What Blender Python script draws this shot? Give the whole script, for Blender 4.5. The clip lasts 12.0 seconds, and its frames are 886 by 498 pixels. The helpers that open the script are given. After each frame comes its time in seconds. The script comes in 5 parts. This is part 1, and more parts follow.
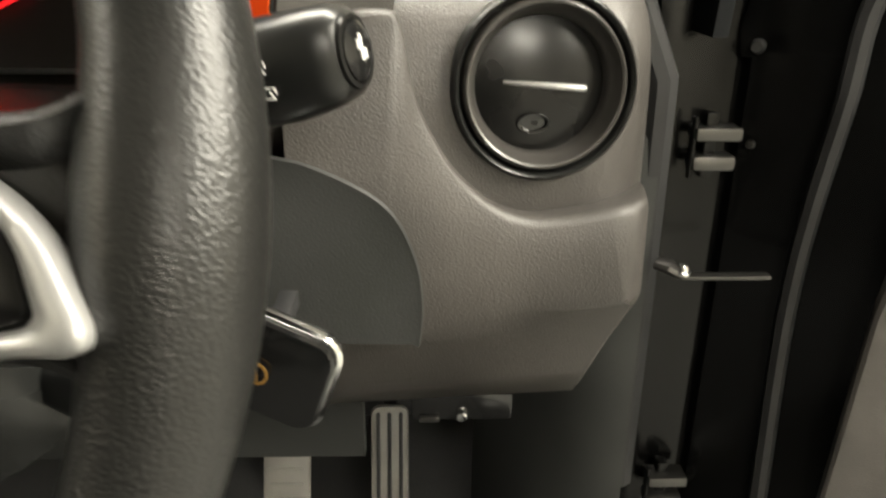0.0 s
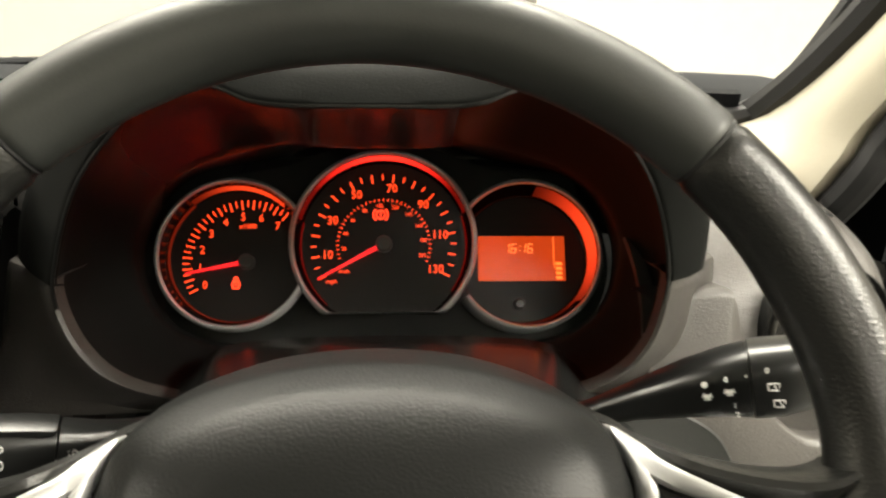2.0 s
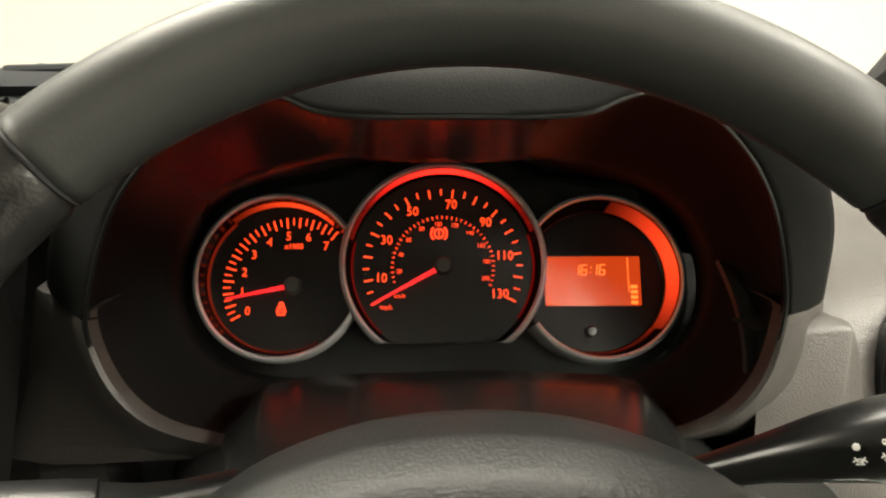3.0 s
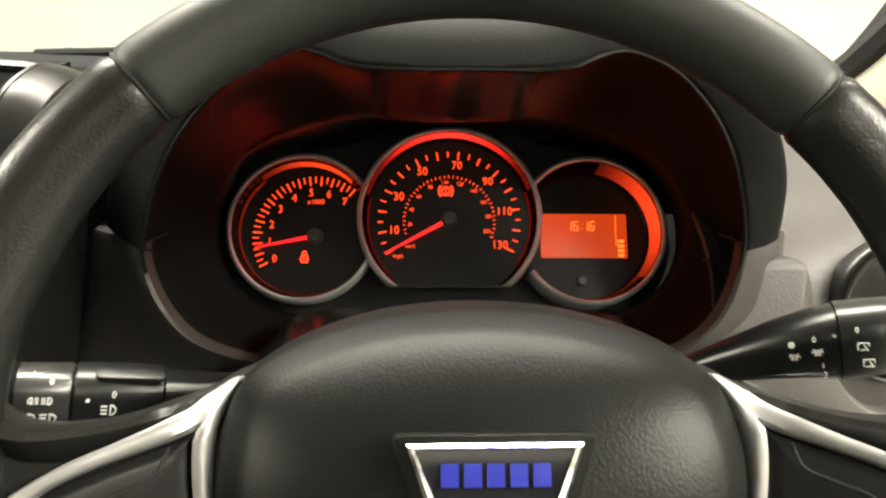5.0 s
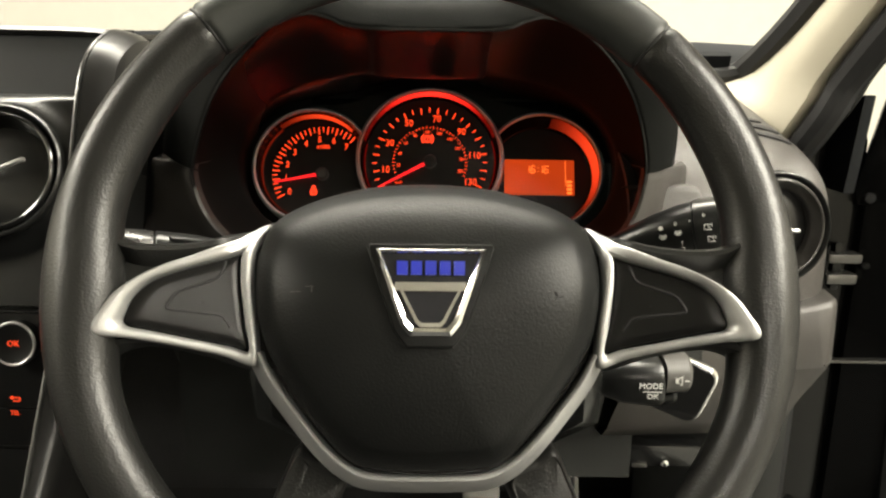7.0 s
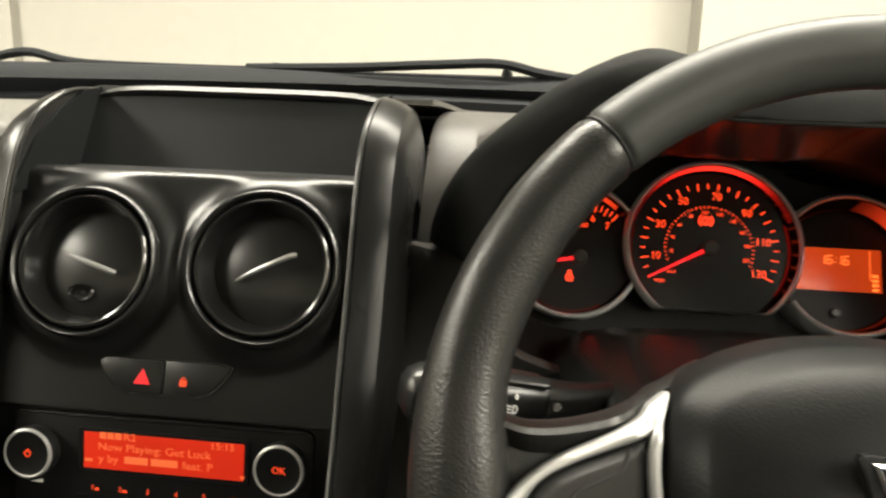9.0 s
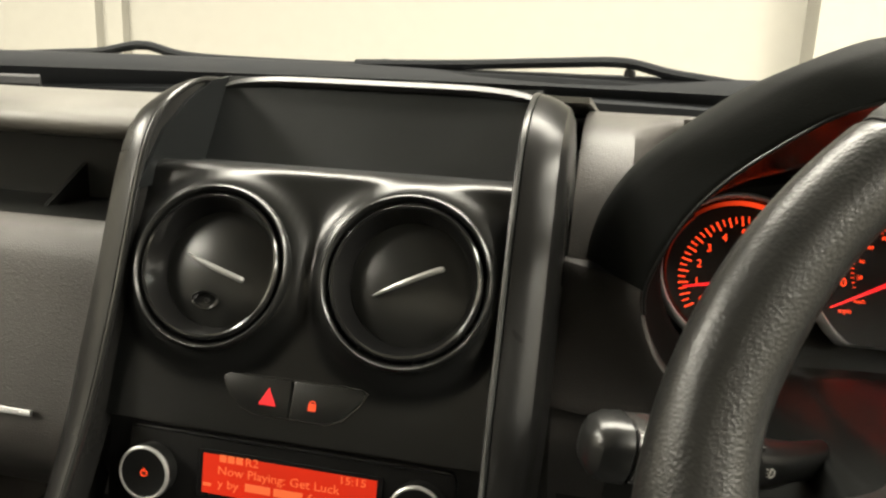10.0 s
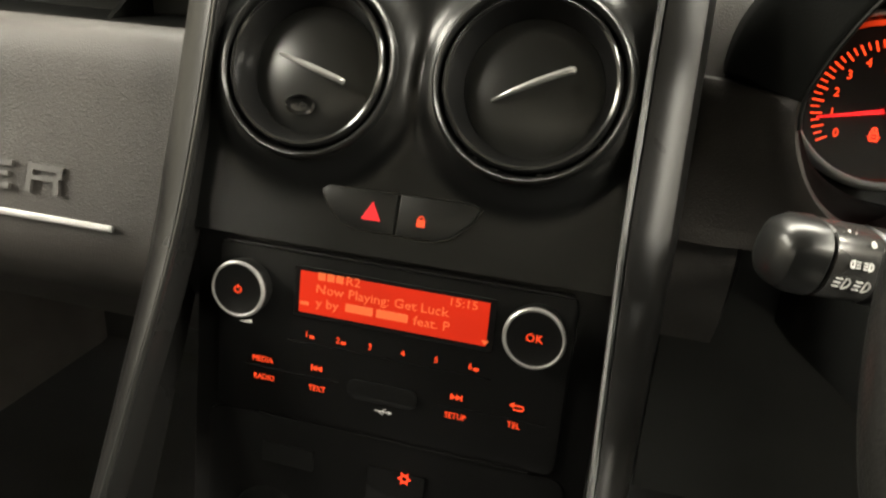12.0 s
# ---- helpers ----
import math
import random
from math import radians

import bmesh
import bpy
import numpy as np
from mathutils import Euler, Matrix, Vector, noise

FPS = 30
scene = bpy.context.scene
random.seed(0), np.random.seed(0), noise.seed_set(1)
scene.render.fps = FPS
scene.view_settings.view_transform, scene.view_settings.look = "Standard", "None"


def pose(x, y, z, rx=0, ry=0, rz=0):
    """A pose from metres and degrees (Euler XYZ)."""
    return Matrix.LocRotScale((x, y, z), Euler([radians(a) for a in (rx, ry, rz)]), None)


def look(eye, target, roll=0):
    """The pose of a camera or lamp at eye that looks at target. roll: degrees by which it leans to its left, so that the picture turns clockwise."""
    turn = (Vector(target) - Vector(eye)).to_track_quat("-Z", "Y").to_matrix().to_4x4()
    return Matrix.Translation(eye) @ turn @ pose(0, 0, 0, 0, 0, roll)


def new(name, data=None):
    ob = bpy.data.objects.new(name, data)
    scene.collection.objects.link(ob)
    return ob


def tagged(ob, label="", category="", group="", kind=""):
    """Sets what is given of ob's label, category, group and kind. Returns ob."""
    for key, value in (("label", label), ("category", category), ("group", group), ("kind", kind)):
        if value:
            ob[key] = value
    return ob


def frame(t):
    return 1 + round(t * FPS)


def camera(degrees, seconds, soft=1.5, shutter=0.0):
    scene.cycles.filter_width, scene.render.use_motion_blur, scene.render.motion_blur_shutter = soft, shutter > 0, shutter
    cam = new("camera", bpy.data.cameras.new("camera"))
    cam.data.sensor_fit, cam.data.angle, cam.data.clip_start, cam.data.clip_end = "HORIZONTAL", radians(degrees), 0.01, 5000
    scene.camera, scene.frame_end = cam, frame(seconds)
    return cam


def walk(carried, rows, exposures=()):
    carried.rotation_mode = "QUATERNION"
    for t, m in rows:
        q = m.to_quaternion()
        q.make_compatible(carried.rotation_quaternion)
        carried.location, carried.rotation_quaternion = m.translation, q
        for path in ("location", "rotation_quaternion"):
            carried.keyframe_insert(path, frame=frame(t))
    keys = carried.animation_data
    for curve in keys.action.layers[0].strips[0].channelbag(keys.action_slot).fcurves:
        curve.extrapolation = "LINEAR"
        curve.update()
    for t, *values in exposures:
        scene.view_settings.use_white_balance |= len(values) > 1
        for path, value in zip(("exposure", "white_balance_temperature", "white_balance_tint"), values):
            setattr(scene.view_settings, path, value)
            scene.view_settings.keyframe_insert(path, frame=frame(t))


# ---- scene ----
cam = camera(61.4, 12.0, 2.3, 0.3)
PATH = [
    (0, (0.248, -0.12, 1.061), (0.297, 1.729, 0.301), 0.4),
    (0.5, (0.21, -0.165, 1.098), (0.289, 1.731, 0.466), 0.6),
    (1, (0.159, -0.192, 1.121), (0.247, 1.739, 0.606), 0.4),
    (1.5, (0.099, -0.201, 1.144), (0.197, 1.742, 0.682), 0.5),
    (2, (0.041, -0.186, 1.157), (0.14, 1.758, 0.695), 0.5),
    (2.5, (0.019, -0.147, 1.157), (0.072, 1.801, 0.709), 0.1),
    (4.3, (0.008, -0.125, 1.148), (0.06, 1.82, 0.686), 0.2),
    (4.5, (0.01, -0.142, 1.141), (0.056, 1.804, 0.682), 0.4),
    (5, (0.01, -0.197, 1.14), (0.048, 1.75, 0.682), 0.5),
    (5.5, (0.017, -0.256, 1.127), (0.05, 1.691, 0.668), 0.5),
    (6, (0.027, -0.294, 1.117), (0.055, 1.652, 0.656), 0.7),
    (6.5, (0.033, -0.336, 1.115), (0.059, 1.61, 0.654), 0.7),
    (6.7, (0.034, -0.343, 1.115), (0.056, 1.602, 0.652), 0.8),
    (8.3, (-0.049, -0.297, 1.143), (-0.087, 1.647, 0.673), 1.3),
    (8.5, (-0.078, -0.28, 1.146), (-0.146, 1.668, 0.7), 1.2),
    (9, (-0.121, -0.246, 1.159), (-0.33, 1.692, 0.71), 1.8),
    (9.5, (-0.151, -0.216, 1.156), (-0.489, 1.704, 0.711), 2.3),
    (10, (-0.174, -0.195, 1.152), (-0.593, 1.707, 0.699), 2.6),
    (10.5, (-0.197, -0.184, 1.138), (-0.637, 1.695, 0.613), 3.0),
    (11, (-0.213, -0.182, 1.126), (-0.66, 1.668, 0.512), 3.3),
    (11.5, (-0.22, -0.179, 1.117), (-0.672, 1.64, 0.421), 3.5),
    (12, (-0.222, -0.177, 1.103), (-0.683, 1.615, 0.343), 3.6),
]
EXPOSURE = ((0.0, 0.76), (1.5, 0.92), (2.7, 0.96), (4.5, 0.98), (6.0, 0.82), (8.3, 0.68), (10.0, 0.70), (12.0, 0.80))
walk(cam, [(t, look(eye, target, roll)) for t, eye, target, roll in PATH], EXPOSURE)


# ---- world and lights ----
world = bpy.data.worlds.new("world")
scene.world = world
world.use_nodes = True
world.node_tree.nodes["Background"].inputs[0].default_value = (1.0, 0.95, 0.86, 1)
world.node_tree.nodes["Background"].inputs[1].default_value = 0.0


def ceiling_lamp(x, y, sx, sy, watts):
    lamp = bpy.data.lights.new("unseen_light", "AREA")
    lamp.shape, lamp.size, lamp.size_y, lamp.energy = "RECTANGLE", sx, sy, watts
    lamp.color = (1.0, 0.945, 0.80)
    ob = new("unseen_light", lamp)
    ob.matrix_world = pose(x, y, 3.30)
    return ob


# all out of view; side and rear ones are added fill for the cabin
LAMPS = [(-0.3, 1.3, 3.2, 0.9, 240), (2.4, 0.0, 0.8, 2.4, 300), (4.2, -1.7, 1.0, 3.0, 560), (-4.0, -0.9, 1.2, 3.6, 580), (-0.3, -4.6, 5.0, 1.2, 900)]
for row in LAMPS:
    ceiling_lamp(*row)


# ---- materials ----
def nodes_of(name):
    m = bpy.data.materials.new(name)
    m.use_nodes = True
    return m, m.node_tree.nodes, m.node_tree.links, m.node_tree.nodes["Principled BSDF"]


def surface(name, color, rough, metal=0.0, grain=0.0, grain_size=0.0012, spread=0.25, coat=0.0, spec=0.5, dust=0.0):
    """Plastic, hide or metal: base colour with stains at two scales, worn gloss, and a pebbled grain."""
    m, n, l, b = nodes_of(name)
    co = n.new("ShaderNodeTexCoord")
    big = n.new("ShaderNodeTexNoise")
    big.inputs["Scale"].default_value, big.inputs["Detail"].default_value = 14, 4
    fine = n.new("ShaderNodeTexNoise")
    fine.inputs["Scale"].default_value, fine.inputs["Detail"].default_value = 260, 3
    for t in (big, fine):
        l.new(co.outputs["Object"], t.inputs["Vector"])
    ramp = n.new("ShaderNodeMapRange")
    ramp.inputs["From Min"].default_value, ramp.inputs["From Max"].default_value = 0.3, 0.7
    ramp.inputs["To Min"].default_value, ramp.inputs["To Max"].default_value = 1 - spread, 1 + spread
    l.new(big.outputs["Fac"], ramp.inputs["Value"])
    mul = n.new("ShaderNodeMix")
    mul.data_type, mul.blend_type = "RGBA", "MULTIPLY"
    mul.inputs[0].default_value = 1.0
    mul.inputs[6].default_value = (*color, 1)
    l.new(ramp.outputs["Result"], mul.inputs[7])
    last = mul.outputs[2]
    if dust:
        speck = n.new("ShaderNodeMapRange")
        speck.inputs["From Min"].default_value, speck.inputs["From Max"].default_value = 0.62, 0.75
        speck.inputs["To Max"].default_value = dust
        l.new(fine.outputs["Fac"], speck.inputs["Value"])
        mix = n.new("ShaderNodeMix")
        mix.data_type = "RGBA"
        l.new(speck.outputs["Result"], mix.inputs[0])
        l.new(last, mix.inputs[6])
        mix.inputs[7].default_value = (0.3, 0.28, 0.25, 1)
        last = mix.outputs[2]
    l.new(last, b.inputs["Base Color"])
    gloss = n.new("ShaderNodeMapRange")
    gloss.inputs["To Min"].default_value, gloss.inputs["To Max"].default_value = rough * 0.90, min(1, rough * 1.1)
    l.new(big.outputs["Fac"], gloss.inputs["Value"])
    l.new(gloss.outputs["Result"], b.inputs["Roughness"])
    b.inputs["Metallic"].default_value = metal
    b.inputs["Coat Weight"].default_value = coat
    b.inputs["Coat Roughness"].default_value = 0.12
    b.inputs["Specular IOR Level"].default_value = spec
    if grain:
        cell = n.new("ShaderNodeTexVoronoi")
        cell.feature = "SMOOTH_F1"
        cell.inputs["Scale"].default_value = 1 / grain_size
        cell.inputs["Randomness"].default_value = 1.0
        warp = n.new("ShaderNodeMix")
        warp.data_type, warp.blend_type = "RGBA", "ADD"
        warp.inputs[0].default_value = 0.0004
        l.new(co.outputs["Object"], warp.inputs[6])
        l.new(fine.outputs["Color"], warp.inputs[7])
        l.new(warp.outputs[2], cell.inputs["Vector"])
        bump = n.new("ShaderNodeBump")
        bump.inputs["Strength"].default_value = grain
        bump.inputs["Distance"].default_value = 0.0006
        l.new(cell.outputs["Distance"], bump.inputs["Height"])
        l.new(bump.outputs["Normal"], b.inputs["Normal"])
    return m


def glow(name, color, strength, base=(0.02, 0.004, 0.002)):
    m, n, l, b = nodes_of(name)
    b.inputs["Base Color"].default_value = (*base, 1)
    b.inputs["Roughness"].default_value = 0.4
    b.inputs["Emission Color"].default_value = (*color, 1)
    b.inputs["Emission Strength"].default_value = strength
    return m


def backlit(name, color, strength, amount=0.25):
    """A lit panel whose backlight is a little uneven."""
    m, n, l, b = nodes_of(name)
    co, noi, rng = n.new("ShaderNodeTexCoord"), n.new("ShaderNodeTexNoise"), n.new("ShaderNodeMapRange")
    noi.inputs["Scale"].default_value = 18
    l.new(co.outputs["Object"], noi.inputs["Vector"])
    l.new(noi.outputs["Fac"], rng.inputs["Value"])
    rng.inputs["From Min"].default_value, rng.inputs["From Max"].default_value = 0.3, 0.7
    rng.inputs["To Min"].default_value, rng.inputs["To Max"].default_value = strength * (1 - amount), strength * (1 + amount)
    l.new(rng.outputs["Result"], b.inputs["Emission Strength"])
    b.inputs["Emission Color"].default_value = (*color, 1)
    b.inputs["Base Color"].default_value = (0.03, 0.01, 0.006, 1)
    b.inputs["Roughness"].default_value = 0.25
    return m


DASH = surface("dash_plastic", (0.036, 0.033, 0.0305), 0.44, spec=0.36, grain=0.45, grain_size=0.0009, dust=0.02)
# dash tops: light from the windscreen is put into this paler base colour
DASH_LIT = surface("dash_plastic_lit", (0.075, 0.071, 0.063), 0.42, grain=0.3, grain_size=0.0009, dust=0.03)
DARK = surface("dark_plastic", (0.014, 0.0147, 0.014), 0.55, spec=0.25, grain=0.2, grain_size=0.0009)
HOOD = surface("hood_plastic", (0.0062, 0.0066, 0.0062), 0.62, spec=0.05, grain=0.2, grain_size=0.0008)
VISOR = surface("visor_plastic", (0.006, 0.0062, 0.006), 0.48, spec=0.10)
COLUMN = surface("column_plastic", (0.010, 0.0104, 0.010), 0.24, spec=0.26)


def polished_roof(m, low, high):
    """Glossier up the console-side roof, to place the red dial reflection there; floor and door side stay matt."""
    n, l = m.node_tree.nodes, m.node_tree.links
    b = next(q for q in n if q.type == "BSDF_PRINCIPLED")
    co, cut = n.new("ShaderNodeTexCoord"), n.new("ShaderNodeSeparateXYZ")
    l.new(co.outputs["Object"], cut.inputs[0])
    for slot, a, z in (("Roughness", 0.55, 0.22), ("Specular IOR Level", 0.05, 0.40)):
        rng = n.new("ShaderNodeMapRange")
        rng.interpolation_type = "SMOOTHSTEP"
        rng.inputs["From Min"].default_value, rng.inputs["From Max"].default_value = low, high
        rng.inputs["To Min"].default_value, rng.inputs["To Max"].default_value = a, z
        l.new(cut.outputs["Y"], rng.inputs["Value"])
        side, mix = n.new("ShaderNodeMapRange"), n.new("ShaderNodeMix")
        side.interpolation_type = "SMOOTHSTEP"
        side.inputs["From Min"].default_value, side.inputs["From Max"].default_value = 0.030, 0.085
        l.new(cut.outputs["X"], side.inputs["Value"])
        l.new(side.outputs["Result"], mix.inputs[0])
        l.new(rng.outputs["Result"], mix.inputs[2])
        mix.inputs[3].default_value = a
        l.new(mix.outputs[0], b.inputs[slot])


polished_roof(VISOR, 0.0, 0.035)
SATIN = surface("satin_black_plastic", (0.006, 0.0062, 0.006), 0.30, spec=0.36)
GLOSS = surface("gloss_black_plastic", (0.006, 0.006, 0.006), 0.14, spread=0.1)
RADIO = surface("radio_black_plastic", (0.0035, 0.0035, 0.0035), 0.34, spec=0.3)
HIDE = surface("black_leather", (0.0085, 0.0085, 0.008), 0.33, spec=0.31, grain=0.27, grain_size=0.0011, spread=0.2, dust=0.01)
HIDE_TOP = surface("smooth_black_leather", (0.019, 0.0205, 0.019), 0.48, spec=0.36, grain=0.06, grain_size=0.0010)
PAD = surface("pad_plastic", (0.0052, 0.0054, 0.0052), 0.40, spec=0.14, grain=0.22, grain_size=0.0011)
SILVER = surface("silver_paint", (0.31, 0.31, 0.305), 0.36, metal=0.55, spread=0.06)
BEZEL = surface("bezel_metal", (0.78, 0.78, 0.78), 0.20, metal=0.5, spread=0.08)
PEWTER = surface("pewter_paint", (0.0070, 0.0069, 0.0067), 0.28, spec=0.16, spread=0.08)
CHROME = surface("chrome", (0.75, 0.75, 0.74), 0.12, metal=1.0, spread=0.04)
STEEL = surface("bare_steel", (0.07, 0.068, 0.065), 0.35, metal=0.9, spread=0.2)
CREAM = surface("cream_trim", (0.31, 0.285, 0.225), 0.6, grain=0.2, spread=0.06)
RUBBER = surface("black_rubber", (0.010, 0.010, 0.0105), 0.60, spec=0.3, spread=0.25)
PAINT = surface("black_car_paint", (0.002, 0.002, 0.002), 0.20, spec=0.18, spread=0.1)
CARPET = surface("dark_carpet", (0.018, 0.018, 0.018), 0.95, grain=0.6, grain_size=0.003)
GREYCARD = surface("grey_door_trim", (0.085, 0.078, 0.074), 0.6, grain=0.4, grain_size=0.0012)
PEDAL = surface("pedal_rubber", (0.11, 0.105, 0.095), 0.5, spread=0.3)
WHITEWALL = surface("white_wall_paint", (0.258, 0.247, 0.216), 0.7, spread=0.03)
CONCRETE = surface("grey_floor_paint", (0.13, 0.13, 0.12), 0.5, spread=0.15)
LINER = surface("roof_lining", (0.52, 0.50, 0.44), 0.9, spread=0.06)
DIAL = surface("dial_black", (0.016, 0.0135, 0.0125), 0.45, spec=0.2, spread=0.1)
BLUE = surface("blue_enamel", (0.008, 0.016, 0.27), 0.3, spread=0.1)
MIRRORBLACK = surface("badge_black", (0.03, 0.03, 0.035), 0.08, metal=0.6, spread=0.1)
INK = surface("white_print", (0.62, 0.62, 0.60), 0.5, spread=0.05)
GOLD = surface("gold_print", (0.55, 0.30, 0.08), 0.3, metal=0.8, spread=0.1)
GREYKEY = surface("grey_rocker", (0.05, 0.048, 0.045), 0.5, spread=0.1)
EMBOSS = surface("embossed_plastic", (0.030, 0.028, 0.025), 0.5)
ORANGE = glow("dial_orange", (1.0, 0.058, 0.010), 1.15)
RED = glow("needle_red", (1.0, 0.014, 0.016), 0.95)
ICONRED = glow("warning_red", (1.0, 0.045, 0.012), 1.5)


def faded(name, color, strength, x, y, reach, least=0.04):
    """A light guide fed at (x, y): bright there, dying away along its length."""
    m, n, l, b = nodes_of(name)
    co, dist, rng = n.new("ShaderNodeTexCoord"), n.new("ShaderNodeVectorMath"), n.new("ShaderNodeMapRange")
    dist.operation = "DISTANCE"
    dist.inputs[1].default_value = (x, y, 0)
    l.new(co.outputs["Object"], dist.inputs[0])
    l.new(dist.outputs["Value"], rng.inputs["Value"])
    rng.interpolation_type = "SMOOTHSTEP"
    rng.inputs["From Max"].default_value = reach
    rng.inputs["To Min"].default_value, rng.inputs["To Max"].default_value = strength, strength * least
    l.new(rng.outputs["Result"], b.inputs["Emission Strength"])
    b.inputs["Emission Color"].default_value = (*color, 1)
    b.inputs["Base Color"].default_value = (0.02, 0.008, 0.006, 1)
    b.inputs["Roughness"].default_value = 0.2
    return m


RING = faded("speed_ring_light", (1.0, 0.022, 0.012), 1.7, 0.0, 0.072, 0.066)
RINGT = faded("rev_ring_light", (1.0, 0.060, 0.012), 0.7, -0.090, 0.046, 0.050, 0.10)
RINGO = faded("display_ring_light", (1.0, 0.055, 0.012), 0.75, 0.157, 0.006, 0.062, 0.05)
TRAYBLACK = surface("tray_black_plastic", (0.0032, 0.0038, 0.0040), 0.45, spec=0.2)
STALKBAND = surface("stalk_satin_plastic", (0.020, 0.0195, 0.0185), 0.26, spec=0.5)
FACE = surface("satin_face_plastic", (0.0032, 0.0034, 0.0033), 0.29, spec=0.27)
PANEL = surface("switch_panel_satin", (0.0050, 0.0049, 0.0048), 0.30, spec=0.24, spread=0.1)
COWLBLACK = surface("scuttle_black_plastic", (0.0042, 0.0048, 0.0056), 0.8, spec=0.15)
VENTGREY = surface("vent_ring_grey", (0.030, 0.028, 0.026), 0.30, spread=0.1)
VENTFLAP = surface("vent_flap_black", (0.0035, 0.0034, 0.0033), 0.27, spread=0.1, spec=0.28)
LCD = backlit("cluster_lcd", (1.0, 0.085, 0.010), 0.34, 0.15)
LCDINK = glow("cluster_lcd_digits", (1.0, 0.15, 0.02), 1.3)
SCREEN = backlit("radio_lcd", (1.0, 0.028, 0.005), 0.42, 0.12)
SCREENINK = glow("radio_lcd_digits", (1.0, 0.16, 0.04), 0.62)
KEYLIT = glow("key_symbol_orange", (1.0, 0.07, 0.015), 0.85)
TRIRED = glow("hazard_symbol_red", (1.0, 0.012, 0.020), 0.75)

GLASS, gn, gl, gb = nodes_of("window_glass")
gn.remove(gb)
clear, shine, both = gn.new("ShaderNodeBsdfTransparent"), gn.new("ShaderNodeBsdfGlossy"), gn.new("ShaderNodeMixShader")
shine.inputs["Roughness"].default_value = 0.02
fres = gn.new("ShaderNodeFresnel")
fres.inputs["IOR"].default_value = 1.08
gl.new(fres.outputs[0], both.inputs[0])
gl.new(clear.outputs[0], both.inputs[1])
gl.new(shine.outputs[0], both.inputs[2])
gl.new(both.outputs[0], gn["Material Output"].inputs["Surface"])


# ---- building helpers ----
def link(name, bm, material, parent=None, m=None, label="", angle=35):
    me = bpy.data.meshes.new(name)
    bmesh.ops.recalc_face_normals(bm, faces=bm.faces)
    bm.to_mesh(me)
    bm.free()
    for p in me.polygons:
        p.use_smooth = True
    me.set_sharp_from_angle(angle=radians(angle))
    me.materials.append(material)
    ob = new(name, me)
    if parent:
        ob.parent = parent
    if m is not None:
        ob.matrix_basis = m
    if label:
        ob["label"] = label
    return ob


def part(name, bm, material, parent, label="", m=None, angle=35):
    return link(name, bm, material, parent, m, label, angle)


def thing(name, m, label, category, group="", kind=""):
    ob = new(name)
    ob.empty_display_size = 0.02
    ob.matrix_world = m
    return tagged(ob, label, category, group, kind)


def plane(x, y, z, tilt=0.0, yaw=0.0):
    """A frame for a face leaning back by tilt: x to the right, y up the face, z out of it towards the seat."""
    return pose(x, y, z, 0, 0, yaw) @ pose(0, 0, 0, 90 - tilt, 0, 0)


def curve_through(points, n, closed=False):
    """n points along a smooth line through the given ones."""
    pts = [Vector(p) for p in points]
    k = len(pts)
    segs = k if closed else k - 1
    out = []
    for i in range(n):
        s = i / n * segs if closed else i / (n - 1) * segs
        j = min(int(s), segs - 1)
        f = s - j
        if closed:
            a, b, c, d = (pts[(j + q) % k] for q in (-1, 0, 1, 2))
        else:
            a, b, c, d = (pts[max(0, min(k - 1, j + q))] for q in (-1, 0, 1, 2))
        out.append(0.5 * (2 * b + (c - a) * f + (2 * a - 5 * b + 4 * c - d) * f * f + (3 * b - a - 3 * c + d) * f ** 3))
    return out


def loft(rows, closed=False, loop=False, caps=False):
    """A skin over rows of points; closed joins each row's ends, loop the last row to the first."""
    bm = bmesh.new()
    vs = [[bm.verts.new(p) for p in r] for r in rows]
    n = len(rows[0])
    for i in range(len(rows) if loop else len(rows) - 1):
        a, b = vs[i], vs[(i + 1) % len(rows)]
        for j in range(n if closed else n - 1):
            k = (j + 1) % n
            try:
                bm.faces.new((a[j], a[k], b[k], b[j]))
            except ValueError:
                pass
    if caps:
        bm.faces.new(vs[0])
        bm.faces.new(vs[-1][::-1])
    return bm


def thicken(bm, d):
    """Gives a skin thickness, away from its normals."""
    bmesh.ops.recalc_face_normals(bm, faces=bm.faces)
    bmesh.ops.solidify(bm, geom=bm.faces[:], thickness=d)
    return bm


def lathe(profile, segs=48, scale=(1, 1), arc=None):
    """Turns (radius, height) pairs about the z axis."""
    rows = []
    lo, hi = arc if arc else (0, 360)
    count = segs if not arc else segs + 1
    for i in range(count):
        a = radians(lo + (hi - lo) * i / segs)
        rows.append([(r * math.cos(a) * scale[0], r * math.sin(a) * scale[1], z) for r, z in profile])
    bm = loft(rows, loop=not arc)
    bmesh.ops.remove_doubles(bm, verts=bm.verts, dist=1e-6)
    return bm


